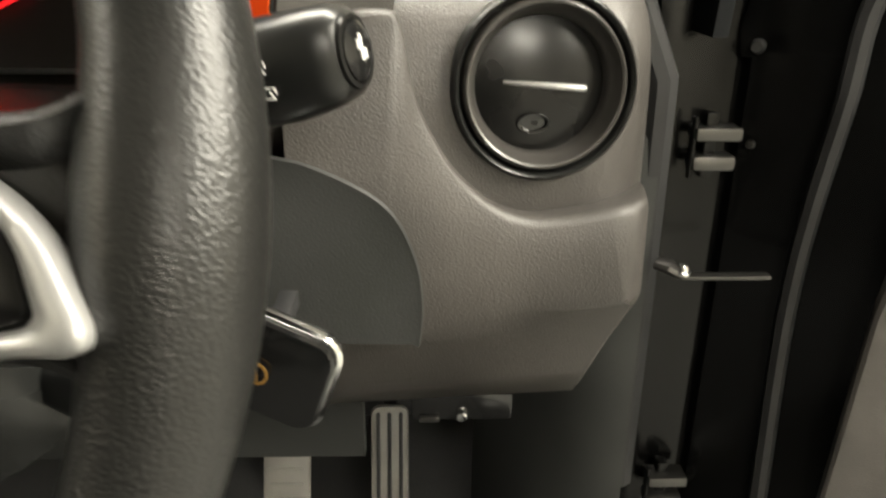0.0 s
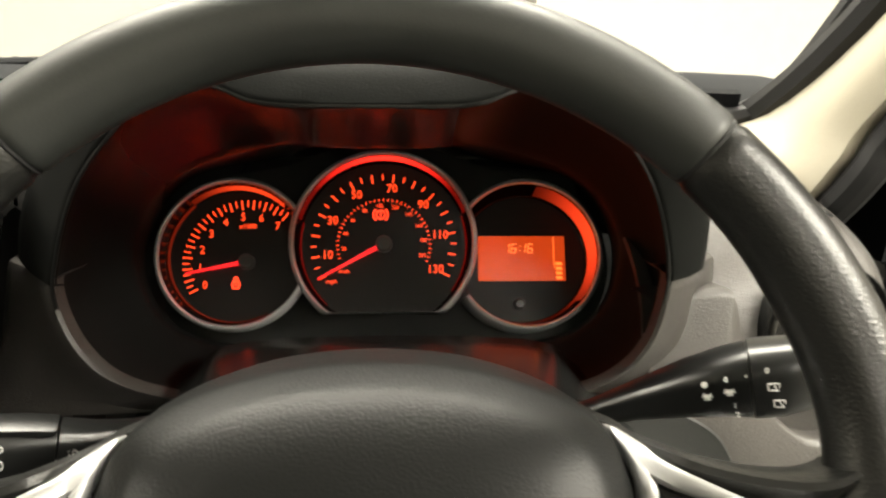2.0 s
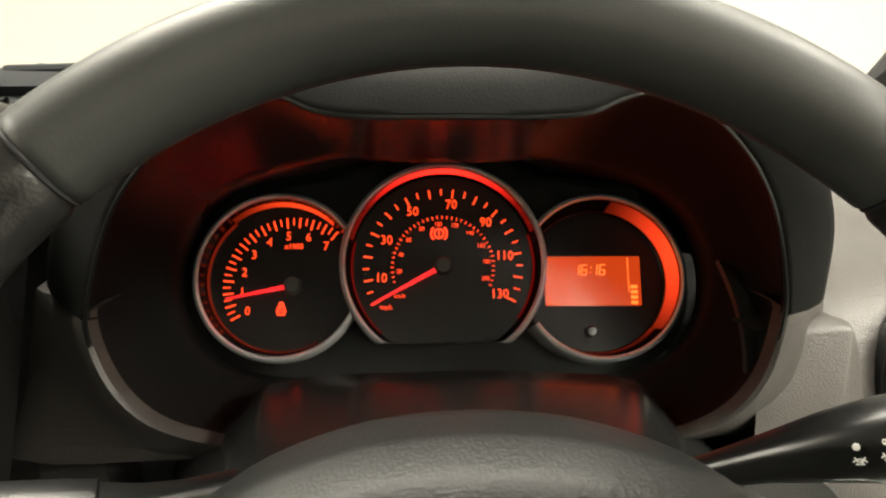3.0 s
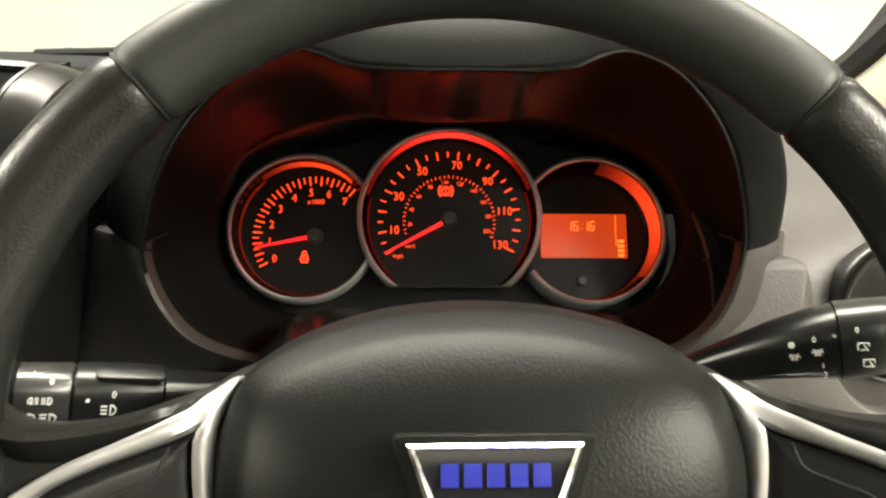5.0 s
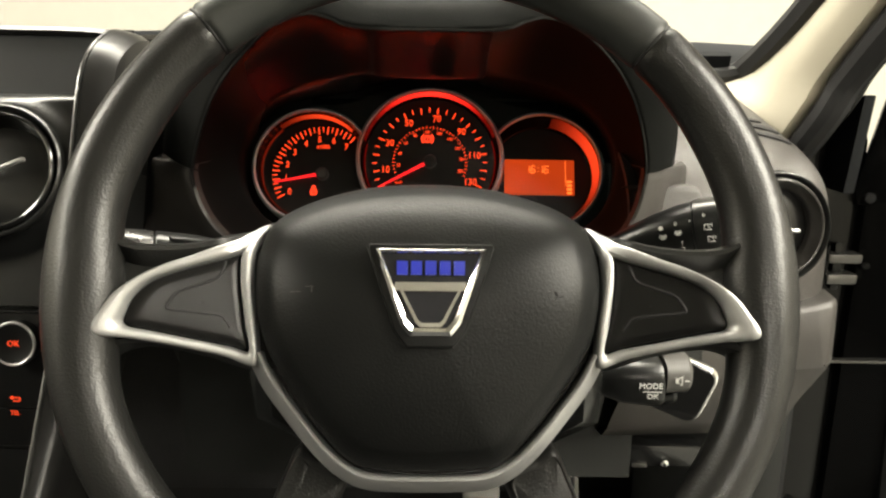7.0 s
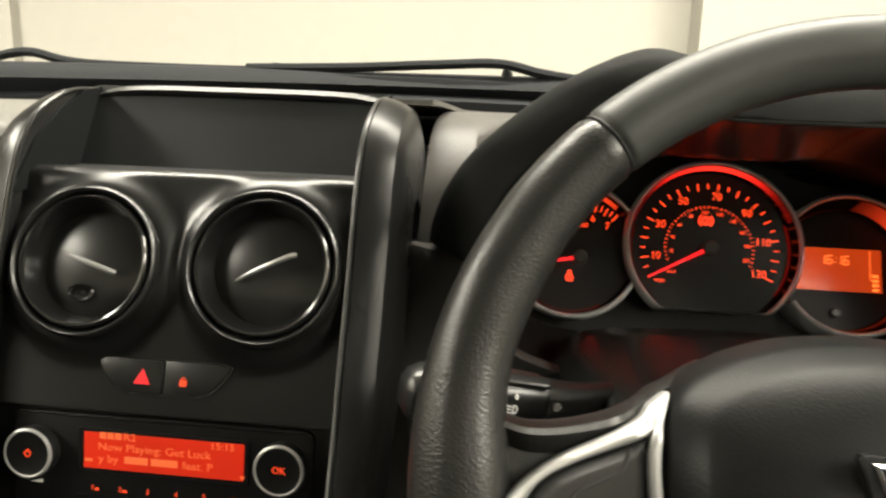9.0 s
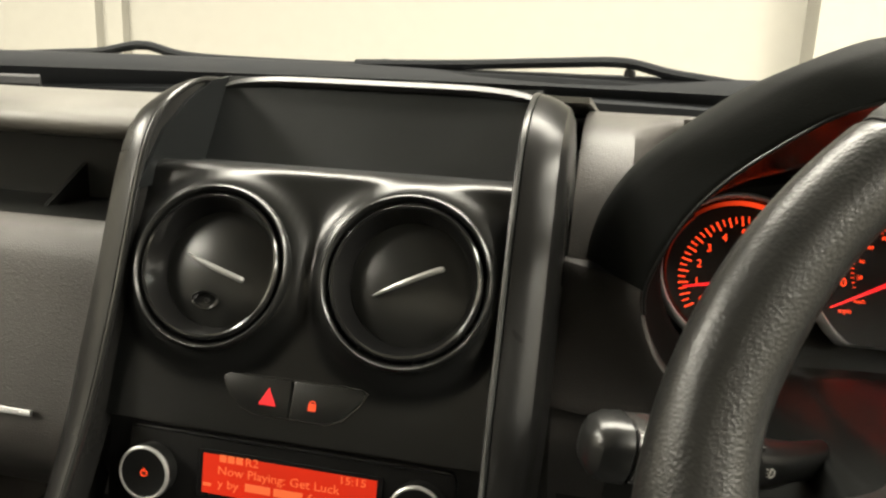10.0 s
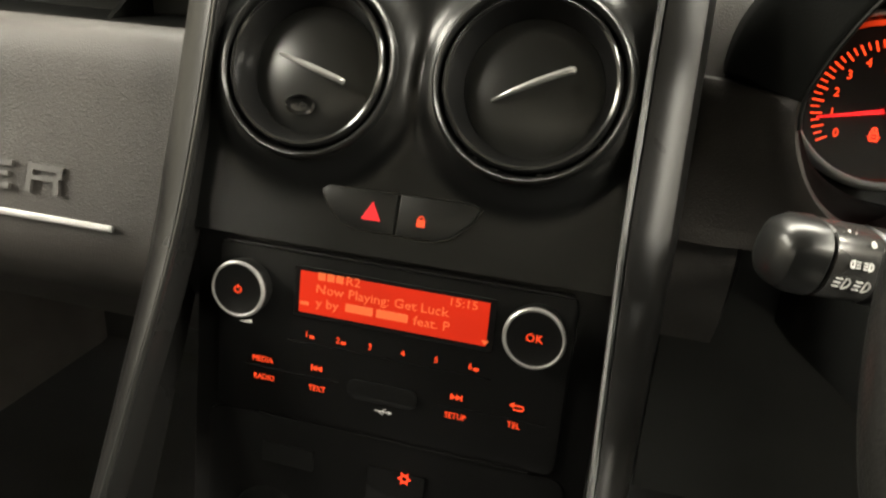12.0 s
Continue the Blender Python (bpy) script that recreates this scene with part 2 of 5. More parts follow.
def prism(outline, z0, z1, bevel=0.0, segs=2, top_only=True):
    """A flat outline (x, y) given thickness from z0 to z1, with rounded rims."""
    bm = bmesh.new()
    low = [bm.verts.new((p[0], p[1], z0)) for p in outline]
    high = [bm.verts.new((p[0], p[1], z1)) for p in outline]
    n = len(outline)
    bm.faces.new(low[::-1])
    bm.faces.new(high)
    for i in range(n):
        j = (i + 1) % n
        bm.faces.new((low[i], low[j], high[j], high[i]))
    bmesh.ops.recalc_face_normals(bm, faces=bm.faces)
    if bevel:
        bm.verts.ensure_lookup_table()
        rim = set(high) if top_only else set(high) | set(low)
        edges = [e for e in bm.edges if e.verts[0] in rim and e.verts[1] in rim and (e.verts[0].co.z == e.verts[1].co.z)]
        bmesh.ops.bevel(bm, geom=edges, offset=bevel, segments=segs, profile=0.6, affect="EDGES", clamp_overlap=True)
    return bm


def box(x0, x1, y0, y1, z0, z1, bevel=0.0, segs=2):
    bm = bmesh.new()
    bmesh.ops.create_cube(bm, size=1.0)
    for v in bm.verts:
        v.co = ((x0 + x1) / 2 + v.co.x * (x1 - x0), (y0 + y1) / 2 + v.co.y * (y1 - y0), (z0 + z1) / 2 + v.co.z * (z1 - z0))
    if bevel:
        bmesh.ops.bevel(bm, geom=bm.edges[:], offset=bevel, segments=segs, profile=0.6, affect="EDGES", clamp_overlap=True)
    return bm


def rounded(x0, x1, y0, y1, r, n=5):
    out = []
    for cx, cy, a0 in ((x1 - r, y1 - r, 0), (x0 + r, y1 - r, 90), (x0 + r, y0 + r, 180), (x1 - r, y0 + r, 270)):
        for i in range(n + 1):
            a = radians(a0 + 90 * i / n)
            out.append((cx + r * math.cos(a), cy + r * math.sin(a)))
    return out


def tube(path, radii, n=12, squash=1.0, caps=True):
    """A round bar along a path; radii one value or one per point."""
    pts = [Vector(p) for p in path]
    rows = []
    up = Vector((0, 0, 1))
    for i, p in enumerate(pts):
        d = (pts[min(i + 1, len(pts) - 1)] - pts[max(i - 1, 0)]).normalized()
        if abs(d.dot(up)) > 0.95:
            up = Vector((0, 1, 0))
        s = d.cross(up).normalized()
        w = s.cross(d).normalized()
        r = radii if isinstance(radii, (int, float)) else radii[i]
        rows.append([p + (s * math.cos(2 * math.pi * k / n) + w * math.sin(2 * math.pi * k / n) * squash) * r for k in range(n)])
    return loft(rows, closed=True, caps=caps)


def merge(*bms):
    """Joins several meshes into the first."""
    first = bms[0]
    for b in bms[1:]:
        tmp = bpy.data.meshes.new("tmp")
        b.to_mesh(tmp)
        b.free()
        first.from_mesh(tmp)
        bpy.data.meshes.remove(tmp)
    return first


def moved(bm, m):
    bmesh.ops.transform(bm, matrix=m, verts=bm.verts)
    return bm


def letters(text, size, depth=0.0002, squeeze=1.0):
    """Writing as a mesh, centred, from the built-in font."""
    cu = bpy.data.curves.new("t", "FONT")
    cu.body, cu.size, cu.extrude, cu.align_x, cu.align_y, cu.resolution_u = text, size, depth, "CENTER", "CENTER", 2
    ob = bpy.data.objects.new("t", cu)
    scene.collection.objects.link(ob)
    bpy.context.view_layer.update()
    me = bpy.data.meshes.new_from_object(ob.evaluated_get(bpy.context.evaluated_depsgraph_get()))
    bpy.data.objects.remove(ob)
    bpy.data.curves.remove(cu)
    bm = bmesh.new()
    bm.from_mesh(me)
    bpy.data.meshes.remove(me)
    for v in bm.verts:
        v.co.x *= squeeze
    return bm


def bar(x, y, w, h, z=0.0, turn=0.0, depth=0.0004):
    """A small flat bar centred at (x, y)."""
    bm = box(-w / 2, w / 2, -h / 2, h / 2, -depth / 2, depth / 2)
    return moved(bm, pose(x, y, z, 0, 0, turn))


def arc_bar(cx, cy, r, w, a0, a1, z=0.0, depth=0.0004, n=12):
    """A thin bent bar: part of a ring."""
    out = [(cx + (r + w / 2) * math.cos(radians(a0 + (a1 - a0) * i / n)), cy + (r + w / 2) * math.sin(radians(a0 + (a1 - a0) * i / n))) for i in range(n + 1)]
    inn = [(cx + (r - w / 2) * math.cos(radians(a0 + (a1 - a0) * i / n)), cy + (r - w / 2) * math.sin(radians(a0 + (a1 - a0) * i / n))) for i in range(n + 1)]
    rows = []
    for q in range(n + 1):
        (ax, ay), (bx, by) = out[q], inn[q]
        rows.append([(ax, ay, z - depth / 2), (ax, ay, z + depth / 2), (bx, by, z + depth / 2), (bx, by, z - depth / 2)])
    return loft(rows, closed=True, caps=True)


# ---- the room ----
def slab(name, x0, x1, y0, y1, z0, z1, material, label, category):
    return tagged(link(name, box(x0, x1, y0, y1, z0, z1), material), label, category, kind="structure")


slab("floor", -5.2, 5.2, -6.2, 4.4, -0.1, 0.0, CONCRETE, "grey painted concrete floor of a bright room", "floor")
slab("ceiling", -5.2, 5.2, -6.2, 4.4, 3.4, 3.5, WHITEWALL, "plain white ceiling over the parked car", "ceiling")
slab("wall_north", -5.2, 5.2, 4.0, 4.2, 0.0, 3.4, WHITEWALL, "plain white wall ahead of the windscreen", "wall")
slab("wall_south", -5.2, 5.2, -6.2, -6.0, 0.0, 3.4, WHITEWALL, "plain white wall behind the car", "wall")
slab("wall_east", 5.0, 5.2, -6.0, 4.0, 0.0, 3.4, WHITEWALL, "plain white wall beside the open door", "wall")
slab("wall_west", -5.2, -5.0, -6.0, 4.0, 0.0, 3.4, WHITEWALL, "plain white wall on the passenger side", "wall")
slab("wall_pier", 0.70, 2.6, 3.72, 3.997, 0.0, 3.4, WHITEWALL, "shallow white pier standing proud of the wall", "wall")
slab("wall_pipe_casing", -3.25, -3.12, 3.93, 3.997, 0.0, 3.4, WHITEWALL, "narrow white casing running up the wall", "trim")
slab("wall_panel", -4.99, -3.25, 3.86, 3.997, 0.0, 3.4, WHITEWALL, "white wall panel standing slightly proud", "wall")

# ---- car body: the shell that closes the cabin ----
CX = -0.328
body = thing("hatchback_car", pose(CX, 0.0, 0.0), "black hatchback car with cream pillars and pale roof lining", "car")
HERE = body.matrix_world.inverted()


def shell(name, bm, material, label="", angle=35):
    return part(name, moved(bm, HERE), material, body, label, angle=angle)


def screen_base(x):
    """The windscreen's lower edge: bowed forward in the middle."""
    s = min(1.0, abs((x - CX) / 0.70))
    return Vector((x, 0.56 + 0.36 * (1 - s ** 2.2), 1.112 + 0.004 * (1 - s * s)))


def screen_top(x):
    s = min(1.0, abs((x - CX) / 0.70))
    return Vector((CX + (x - CX) * 0.84, -0.12 + 0.10 * (1 - s ** 2), 1.565 + 0.03 * (1 - s * s)))


XS = [CX + 0.70 * (i / 24 * 2 - 1) for i in range(25)]
rows = []
for x in XS:
    a, b = screen_base(x), screen_top(x)
    rows.append([a.lerp(b, k / 8) + Vector((0, 0.05, 0.05)) * math.sin(math.pi * k / 8) * 0.8 for k in range(9)])
windscreen = link("window_1", loft(rows), GLASS)
tagged(windscreen, "clear raked windscreen over the dashboard", "windscreen", kind="structure")
windscreen.visible_shadow = False

# painted band round the glass
frit = []
for x in XS:
    a, b = screen_base(x), screen_top(x)
    k = 1 - min(1.0, abs((x - CX) / 0.70)) ** 2
    frit.append([a + Vector((0, -0.060 * k, -0.014)), a + Vector((0, -0.060 * k, 0.011 * k - 0.002)), a + Vector((0, -0.020 * k, 0.016 * k)), a.lerp(b, 0.045) + Vector((0, 0.010, 0.006)), a.lerp(b, 0.05) + Vector((0, 0.020, 0.008)), a + Vector((0, 0.03, -0.01))])
shell("windscreen_band", loft(frit, closed=True, caps=True), COWLBLACK, "black painted band and seal along the windscreen foot")

# cowl below the glass and bonnet rear edge
cowl = []
for x in [CX + 0.78 * (i / 20 * 2 - 1) for i in range(21)]:
    b = screen_base(max(min(x, CX + 0.70), CX - 0.70))
    s = abs((x - CX) / 0.78)
    drop = 0.02 * s ** 3 + 0.012 * (1 - s * s)
    cowl.append([Vector((x, b.y + dy, zz - drop)) for dy, zz in ((0.02, 1.09), (0.04, 1.130), (0.06, 1.158), (0.09, 1.173), (0.13, 1.176), (0.20, 1.15), (0.20, 1.05), (0.02, 1.05))])
shell("cowl", loft(cowl, closed=True, caps=True), COWLBLACK, "black plastic scuttle panel under the wipers")


def pillar(side):
    """The cream inner trim of a front pillar and the dark seal behind it; side 1 by the driver, -1 by the passenger."""
    def at(x, y, z):
        return Vector((CX + (x - CX) * side, y, z))
    front = [at(0.335, 0.590, 1.080), at(0.354, 0.552, 1.103), at(0.390, 0.525, 1.119), at(0.404, 0.415, 1.182), at(0.413, 0.28, 1.285), at(0.400, 0.08, 1.42), at(0.360, -0.13, 1.56)]
    back = [at(0.376, 0.450, 1.035), at(0.384, 0.425, 1.062), at(0.391, 0.400, 1.095), at(0.398, 0.376, 1.132), at(0.410, 0.225, 1.262), at(0.402, 0.02, 1.40), at(0.365, -0.20, 1.55)]
    f, b = curve_through(front, 22), curve_through(back, 22)
    rows = []
    for p, q in zip(f, b):
        mid = (p + q) / 2 + Vector((-0.010 * side, -0.006, 0.0))
        out = Vector((0.035 * side, 0.0, 0.0))
        rows.append([p + Vector((0.012 * side, 0.004, 0)), p, p.lerp(mid, 0.5) + Vector((-0.003 * side, 0, 0)), mid, q.lerp(mid, 0.5) + Vector((-0.004 * side, 0, 0)), q, q + out])
    shell("pillar_trim", thicken(loft(rows), 0.003), CREAM, "smooth cream plastic windscreen pillar trim")
    # rubber along the windscreen's side, and the door opening's seal
    edge = [p + Vector((-0.003 * side, 0.020, 0.004)) for p in f]
    corner = curve_through([at(0.22, 0.62, 1.120), at(0.308, 0.56, 1.119), at(0.358, 0.55, 1.114), at(0.387, 0.545, 1.122), at(0.404, 0.54, 1.137), at(0.424, 0.53, 1.169), at(0.446, 0.50, 1.225)], 30)
    shell("screen_corner", tube(corner, 0.011, 8), RUBBER, "black painted corner of the windscreen")
    shell("screen_seal", tube(edge, 0.015, 8), RUBBER, "black seal at the side of the windscreen")
    seal = [q + Vector((0.020 * side, -0.014, -0.006)) for q in b]
    seal = [at(0.425, 0.44, 0.60), at(0.425, 0.44, 0.80), at(0.420, 0.43, 0.97)] + seal
    shell("door_seal", tube(seal, 0.015, 10), RUBBER, "soft black rubber door seal")
    outer = []
    for p, q in zip(f, b):
        a = q + Vector((0.026 * side, 0.004, 0.0))
        c = p + Vector((0.060 * side, 0.035, 0.010))
        outer.append([a, a + Vector((0.030 * side, -0.002, 0.002)), c, c - Vector((0.03 * side, 0, 0.0)), p + Vector((0.015 * side, 0.02, 0))])
    shell("pillar_outer", loft(outer, closed=True, caps=True), PAINT, "gloss black outer windscreen pillar")


pillar(1)
pillar(-1)
shell("roof", box(CX - 0.68, CX + 0.68, -1.75, -0.04, 1.57, 1.63, 0.02), LINER, "pale fabric roof lining")
shell("cabin_floor", box(CX - 0.77, CX + 0.74, -1.75, 0.80, 0.36, 0.42), CARPET, "dark carpeted cabin floor")
shell("bulkhead", box(CX - 0.78, CX + 0.74, 0.80, 0.86, 0.36, 1.06), CARPET, "dark lined bulkhead behind the pedals")
# added panel out of view: seat-high, holds back light from behind
shell("seat_stand_in", box(CX - 0.74, CX + 0.74, -0.80, -0.74, 0.36, 1.22), CARPET, "unseen dark panel standing in for the seats, limiting light from the rear")
shell("sill", box(0.36, 0.46, -0.75, 0.42, 0.36, 0.50, 0.02), PAINT, "gloss black door sill")
shell("passenger_side", box(CX - 0.80, CX - 0.745, -1.75, 0.80, 0.36, 1.06, 0.02), GREYCARD, "grey passenger door lining")
shell("rear_side", box(0.412, 0.466, -1.75, -0.75, 0.36, 0.98, 0.02), GREYCARD)
shell("rear_pillar", box(0.376, 0.446, -0.86, -0.74, 0.98, 1.62, 0.02), GREYCARD)
shell("rear_pillar", box(CX - 0.78, CX - 0.71, -0.86, -0.74, 0.98, 1.62, 0.02), GREYCARD)
kick = [(0.300, 0.56), (0.325, 0.49), (0.365, 0.44), (0.400, 0.42), (0.425, 0.42), (0.425, 0.62), (0.34, 0.64)]
shell("kick_panel", moved(prism(kick, 0.42, 0.93, 0.004), pose(0, 0, 0)), DARK, "dark plastic kick panel beside the pedals")
shell("fender_post", box(0.425, 0.500, 0.465, 0.68, 0.36, 1.06, 0.012), PAINT, "gloss black front door post")
shell("fender", box(0.46, 0.57, 0.64, 1.6, 0.30, 1.00, 0.03), PAINT, "gloss black front wing")
shell("bonnet", box(CX - 0.82, CX + 0.82, 1.16, 2.0, 0.88, 0.94, 0.02), PAINT, "gloss black bonnet")
shell("mirror_corner", moved(prism([(0.62, 1.00), (0.42, 1.00), (0.405, 1.10), (0.44, 1.095)], 0.0, 0.012, 0.003), pose(0.452, 0, 0, 90, 0, 90)), COWLBLACK, "black plastic corner panel at the foot of the pillar")


strap = thing("door_check_strap", pose(0.440, 0.402, 0.826), "bare steel door check strap fixed to the post", "check strap")
part("bracket", tube([(-0.012, 0.006, 0.006), (-0.004, 0, 0.005), (0.006, -0.002, -0.001)], [0.008, 0.009, 0.006], 10, 0.6), STEEL, strap)
part("bolt", moved(lathe([(0, 0.005), (0.004, 0.005), (0.005, 0.003), (0.005, 0), (0.007, 0), (0.007, -0.002), (0, -0.002)], 12), pose(0.006, -0.003, 0.003)), CHROME, strap)
part("arm", box(0.004, 0.075, -0.006, 0.004, -0.004, -0.001, 0.001), STEEL, strap)

# driver's door, standing open
door = thing("driver_door", pose(0.490, 0.460, 0.0, 0, 0, -30), "open gloss black driver's door with grey inner trim", "car door")
# local x runs along the open door, y through its thickness (inner face towards the seat at negative y)
part("door_shell", box(0.0, 1.0, 0.0, 0.11, 0.42, 1.02, 0.02, 3), PAINT, door)


def hinge_at(z):
    h = part("door_hinge", box(-0.004, 0.006, 0.0, 0.014, -0.026, 0.026, 0.002), PAINT, door, "steel door hinge", m=door.matrix_world.inverted() @ pose(0.470, 0.445, z))
    part("leaf", box(-0.014, 0.022, -0.010, 0.012, 0.006, 0.016, 0.002), STEEL, h)
    part("leaf", box(-0.014, 0.020, -0.010, 0.012, -0.018, -0.006, 0.004), STEEL, h)
    part("pin", moved(lathe([(0, -0.024), (0.0025, -0.024), (0.0025, 0.024), (0, 0.024)], 12), pose(-0.014, -0.004, 0)), PAINT, h)


hinge_at(0.915)
hinge_at(0.585)
lip = curve_through([(0.080, 0.0, 0.46), (0.074, -0.004, 0.60), (0.067, -0.006, 0.80), (0.078, -0.006, 0.95), (0.094, -0.006, 1.056), (0.20, -0.006, 1.19)], 30)
part("door_seal", tube(lip, 0.008, 8), RUBBER, door, "black rubber seal following the door edge")
card = [(0.115, 0.46), (0.97, 0.46), (0.97, 1.00), (0.18, 1.00), (0.140, 0.92), (0.127, 0.80)]
part("door_card", moved(prism(card, 0.0, 0.03, 0.008, 3), pose(0, 0.002, 0, 90, 0, 0)), GREYCARD, door, "grey grained door trim panel")
fr = [(0.0, 0.98), (-0.004, 1.00), (0.012, 1.09), (0.036, 1.15), (0.10, 1.26), (0.25, 1.40), (0.50, 1.50), (0.98, 1.55), (0.98, 1.49), (0.55, 1.44), (0.33, 1.34), (0.20, 1.20), (0.15, 1.06), (0.14, 0.98)]
part("window_frame", moved(prism(fr, -0.05, 0.0, 0.006, 2, False), pose(0, 0, 0, 90, 0, 0)), PAINT, door, "gloss black window frame")
part("bump_stop", moved(lathe([(0.0, 0.006), (0.004, 0.006), (0.006, 0.0), (0.007, -0.002)], 12), pose(0.012, 0.0, 0.99, 90, 0, 0)), RUBBER, door)
part("bump_stop", moved(lathe([(0.0, 0.004), (0.003, 0.004), (0.004, 0.0)], 12), pose(0.018, 0.0, 0.915, 90, 0, 0)), STEEL, door)


# ---- windscreen wipers and washer jets ----
def wiper(name_pose, pts, label):
    w = thing("windscreen_wiper", name_pose, label, "wiper", "windscreen wipers")
    inv = name_pose.inverted()
    p = [inv @ Vector(q) for q in pts]
    part("arm", tube(curve_through(p, 24), 0.0105, 8, 0.75), COWLBLACK, w)
    blade = [inv @ (Vector(q) + Vector((0.0, 0.0, -0.014))) for q in (pts[0], pts[-1])]
    part("blade", tube([blade[0], blade[0].lerp(blade[1], 0.5) + Vector((0, 0.01, 0.004)), blade[1]], 0.010, 8), COWLBLACK, w)


wiper(pose(-1.10, 0.98, 1.15), [(-1.32, 0.97, 1.148), (-1.14, 0.98, 1.160), (-1.06, 0.985, 1.166), (-0.982, 0.99, 1.180), (-0.90, 1.0, 1.164), (-0.72, 1.01, 1.160), (-0.55, 1.02, 1.160)], "black wiper arm and blade resting on the scuttle")
wiper(pose(-0.30, 1.0, 1.15), [(-0.60, 1.01, 1.164), (-0.42, 1.01, 1.170), (-0.262, 1.0, 1.179), (-0.17, 0.99, 1.182), (-0.10, 0.98, 1.168), (0.0, 0.96, 1.155)], "black wiper arm and blade in front of the driver")
for jx, jy in ((-0.553, 1.020), (-0.160, 1.005)):
    jet = thing("washer_jet", pose(jx, jy, 1.160), "small black washer jet on the scuttle", "washer jet", "washer jets")
    part("nozzle", lathe([(0.009, 0.0), (0.009, 0.008), (0.006, 0.014), (0.0, 0.015)], 12), RUBBER, jet)


# ---- dashboard ----
dash = thing("dashboard", pose(CX, 0.3, 0.9), "dark grey grained plastic dashboard under the windscreen", "dashboard")
DH = dash.matrix_world.inverted()


def dpart(name, bm, material, label="", angle=35):
    return part(name, moved(bm, DH), material, dash, label, angle=angle)


def skin(xs, profile, n=40, thick=0.004):
    """A moulding of one cross-section, profile(x) giving (y, z) pairs from the glass to the foot."""
    rows = []
    for x in xs:
        pr = curve_through([(x, y, z) for y, z in profile(x)], n)
        rows.append(pr)
    return thicken(loft(rows), thick)


def span(a, b, n):
    return [a + (b - a) * i / (n - 1) for i in range(n)]


def passenger_top(x):
    e = screen_base(max(x, CX - 0.70)).y - 0.004
    return [(e, 1.110), (0.55, 1.119), (0.40, 1.123), (0.318, 1.120), (0.288, 1.114), (0.280, 1.105), (0.287, 1.097), (0.31, 1.094), (0.36, 1.093)]


def middle_top(x):
    e = screen_base(x).y - 0.004
    return [(e, 1.110), (0.60, 1.124), (0.45, 1.134), (0.36, 1.140), (0.315, 1.142)]


def passenger_face(x):
    return [(0.258, 1.041), (0.238, 1.0445), (0.219, 1.043), (0.208, 1.035), (0.202, 1.022), (0.194, 0.995), (0.181, 0.955), (0.173, 0.930), (0.171, 0.914), (0.178, 0.896), (0.200, 0.872), (0.240, 0.845), (0.290, 0.800)]


def left_of_dials(x):
    e = screen_base(x).y - 0.004
    k = 0.10 * max(0.0, (x + 0.160) / 0.025)
    return [(e, 1.110), (0.60, 1.121), (0.45, 1.128), (0.36 + k * 0.4, 1.122), (0.318 + k * 0.8, 1.100), (0.288 + k, 1.062), (0.262 + k, 1.015), (0.240 + k, 0.965), (0.246 + k, 0.915), (0.290 + k, 0.850)]


def behind_dials(x):
    e = screen_base(x).y - 0.004
    return [(e, 1.110), (0.60, 1.117), (0.50, 1.118), (0.44, 1.112), (0.42, 1.09)]


def right_pod(x):
    s = max(0.0, (x - 0.332) / 0.043)
    k = 1 - math.sqrt(max(0.0, 1 - min(1, s) ** 2))
    e = screen_base(x).y - 0.004 - 0.03 * k
    back = 0.05 * k + 0.14 * (x - 0.30)
    return [(max(e, 0.50), 1.110 - 0.012 * k), (0.50 + back * 0.4, 1.099 - 0.014 * k), (0.42 + back * 0.6, 1.081 - 0.018 * k), (0.36 + back, 1.069 - 0.020 * k), (0.305 + back, 1.053 - 0.016 * k),
            (0.268 + back, 1.030 - 0.006 * k), (0.2515 + back, 1.000), (0.2475 + back, 0.955), (0.2475 + back, 0.925), (0.252 + back, 0.895)]


dpart("top_pad", skin(span(CX - 0.74, CX - 0.136, 24), passenger_top), DASH_LIT, "grained top pad on the passenger side, its lit paleness put into the colour")
dpart("centre_top", skin(span(CX - 0.136, CX + 0.136, 14), middle_top), DASH_LIT)
dpart("dial_side_top", skin(span(CX + 0.132, -0.160, 8) + [-0.152, -0.144, -0.135, -0.122, -0.108], left_of_dials), DASH, "grained dark fascia beside the instrument hood")
dpart("top_behind_hood", skin(span(-0.108, 0.185, 12), behind_dials), DASH_LIT)
OUTLET = plane(0.3075, 0.2505, 0.9960, 5, 8)
pod = skin(span(0.185, 0.332, 8) + [0.342, 0.352, 0.360, 0.367, 0.372, 0.375], right_pod)
spot = OUTLET.translation
for _ in range(6):
    near = [e for e in pod.edges if e.calc_length() > 0.0022 and min((e.verts[0].co - spot).length, (e.verts[1].co - spot).length, ((e.verts[0].co + e.verts[1].co) / 2 - spot).length) < 0.060]
    bmesh.ops.subdivide_edges(pod, edges=near, cuts=1, use_grid_fill=True)
bmesh.ops.delete(pod, geom=[q for q in pod.verts if (q.co - spot).length < 0.0425], context="VERTS")
dpart("vent_pod", pod, DASH, "grained brown-grey fascia round the outer vent", 80)
dpart("pod_end", box(0.32, 0.372, 0.34, 0.55, 0.80, 1.04, 0.02), DARK)


def pod_height(x, y):
    line = curve_through([(x, q, z) for q, z in right_pod(x)], 400)
    return min(line[:270], key=lambda p: abs(p.y - y)).z


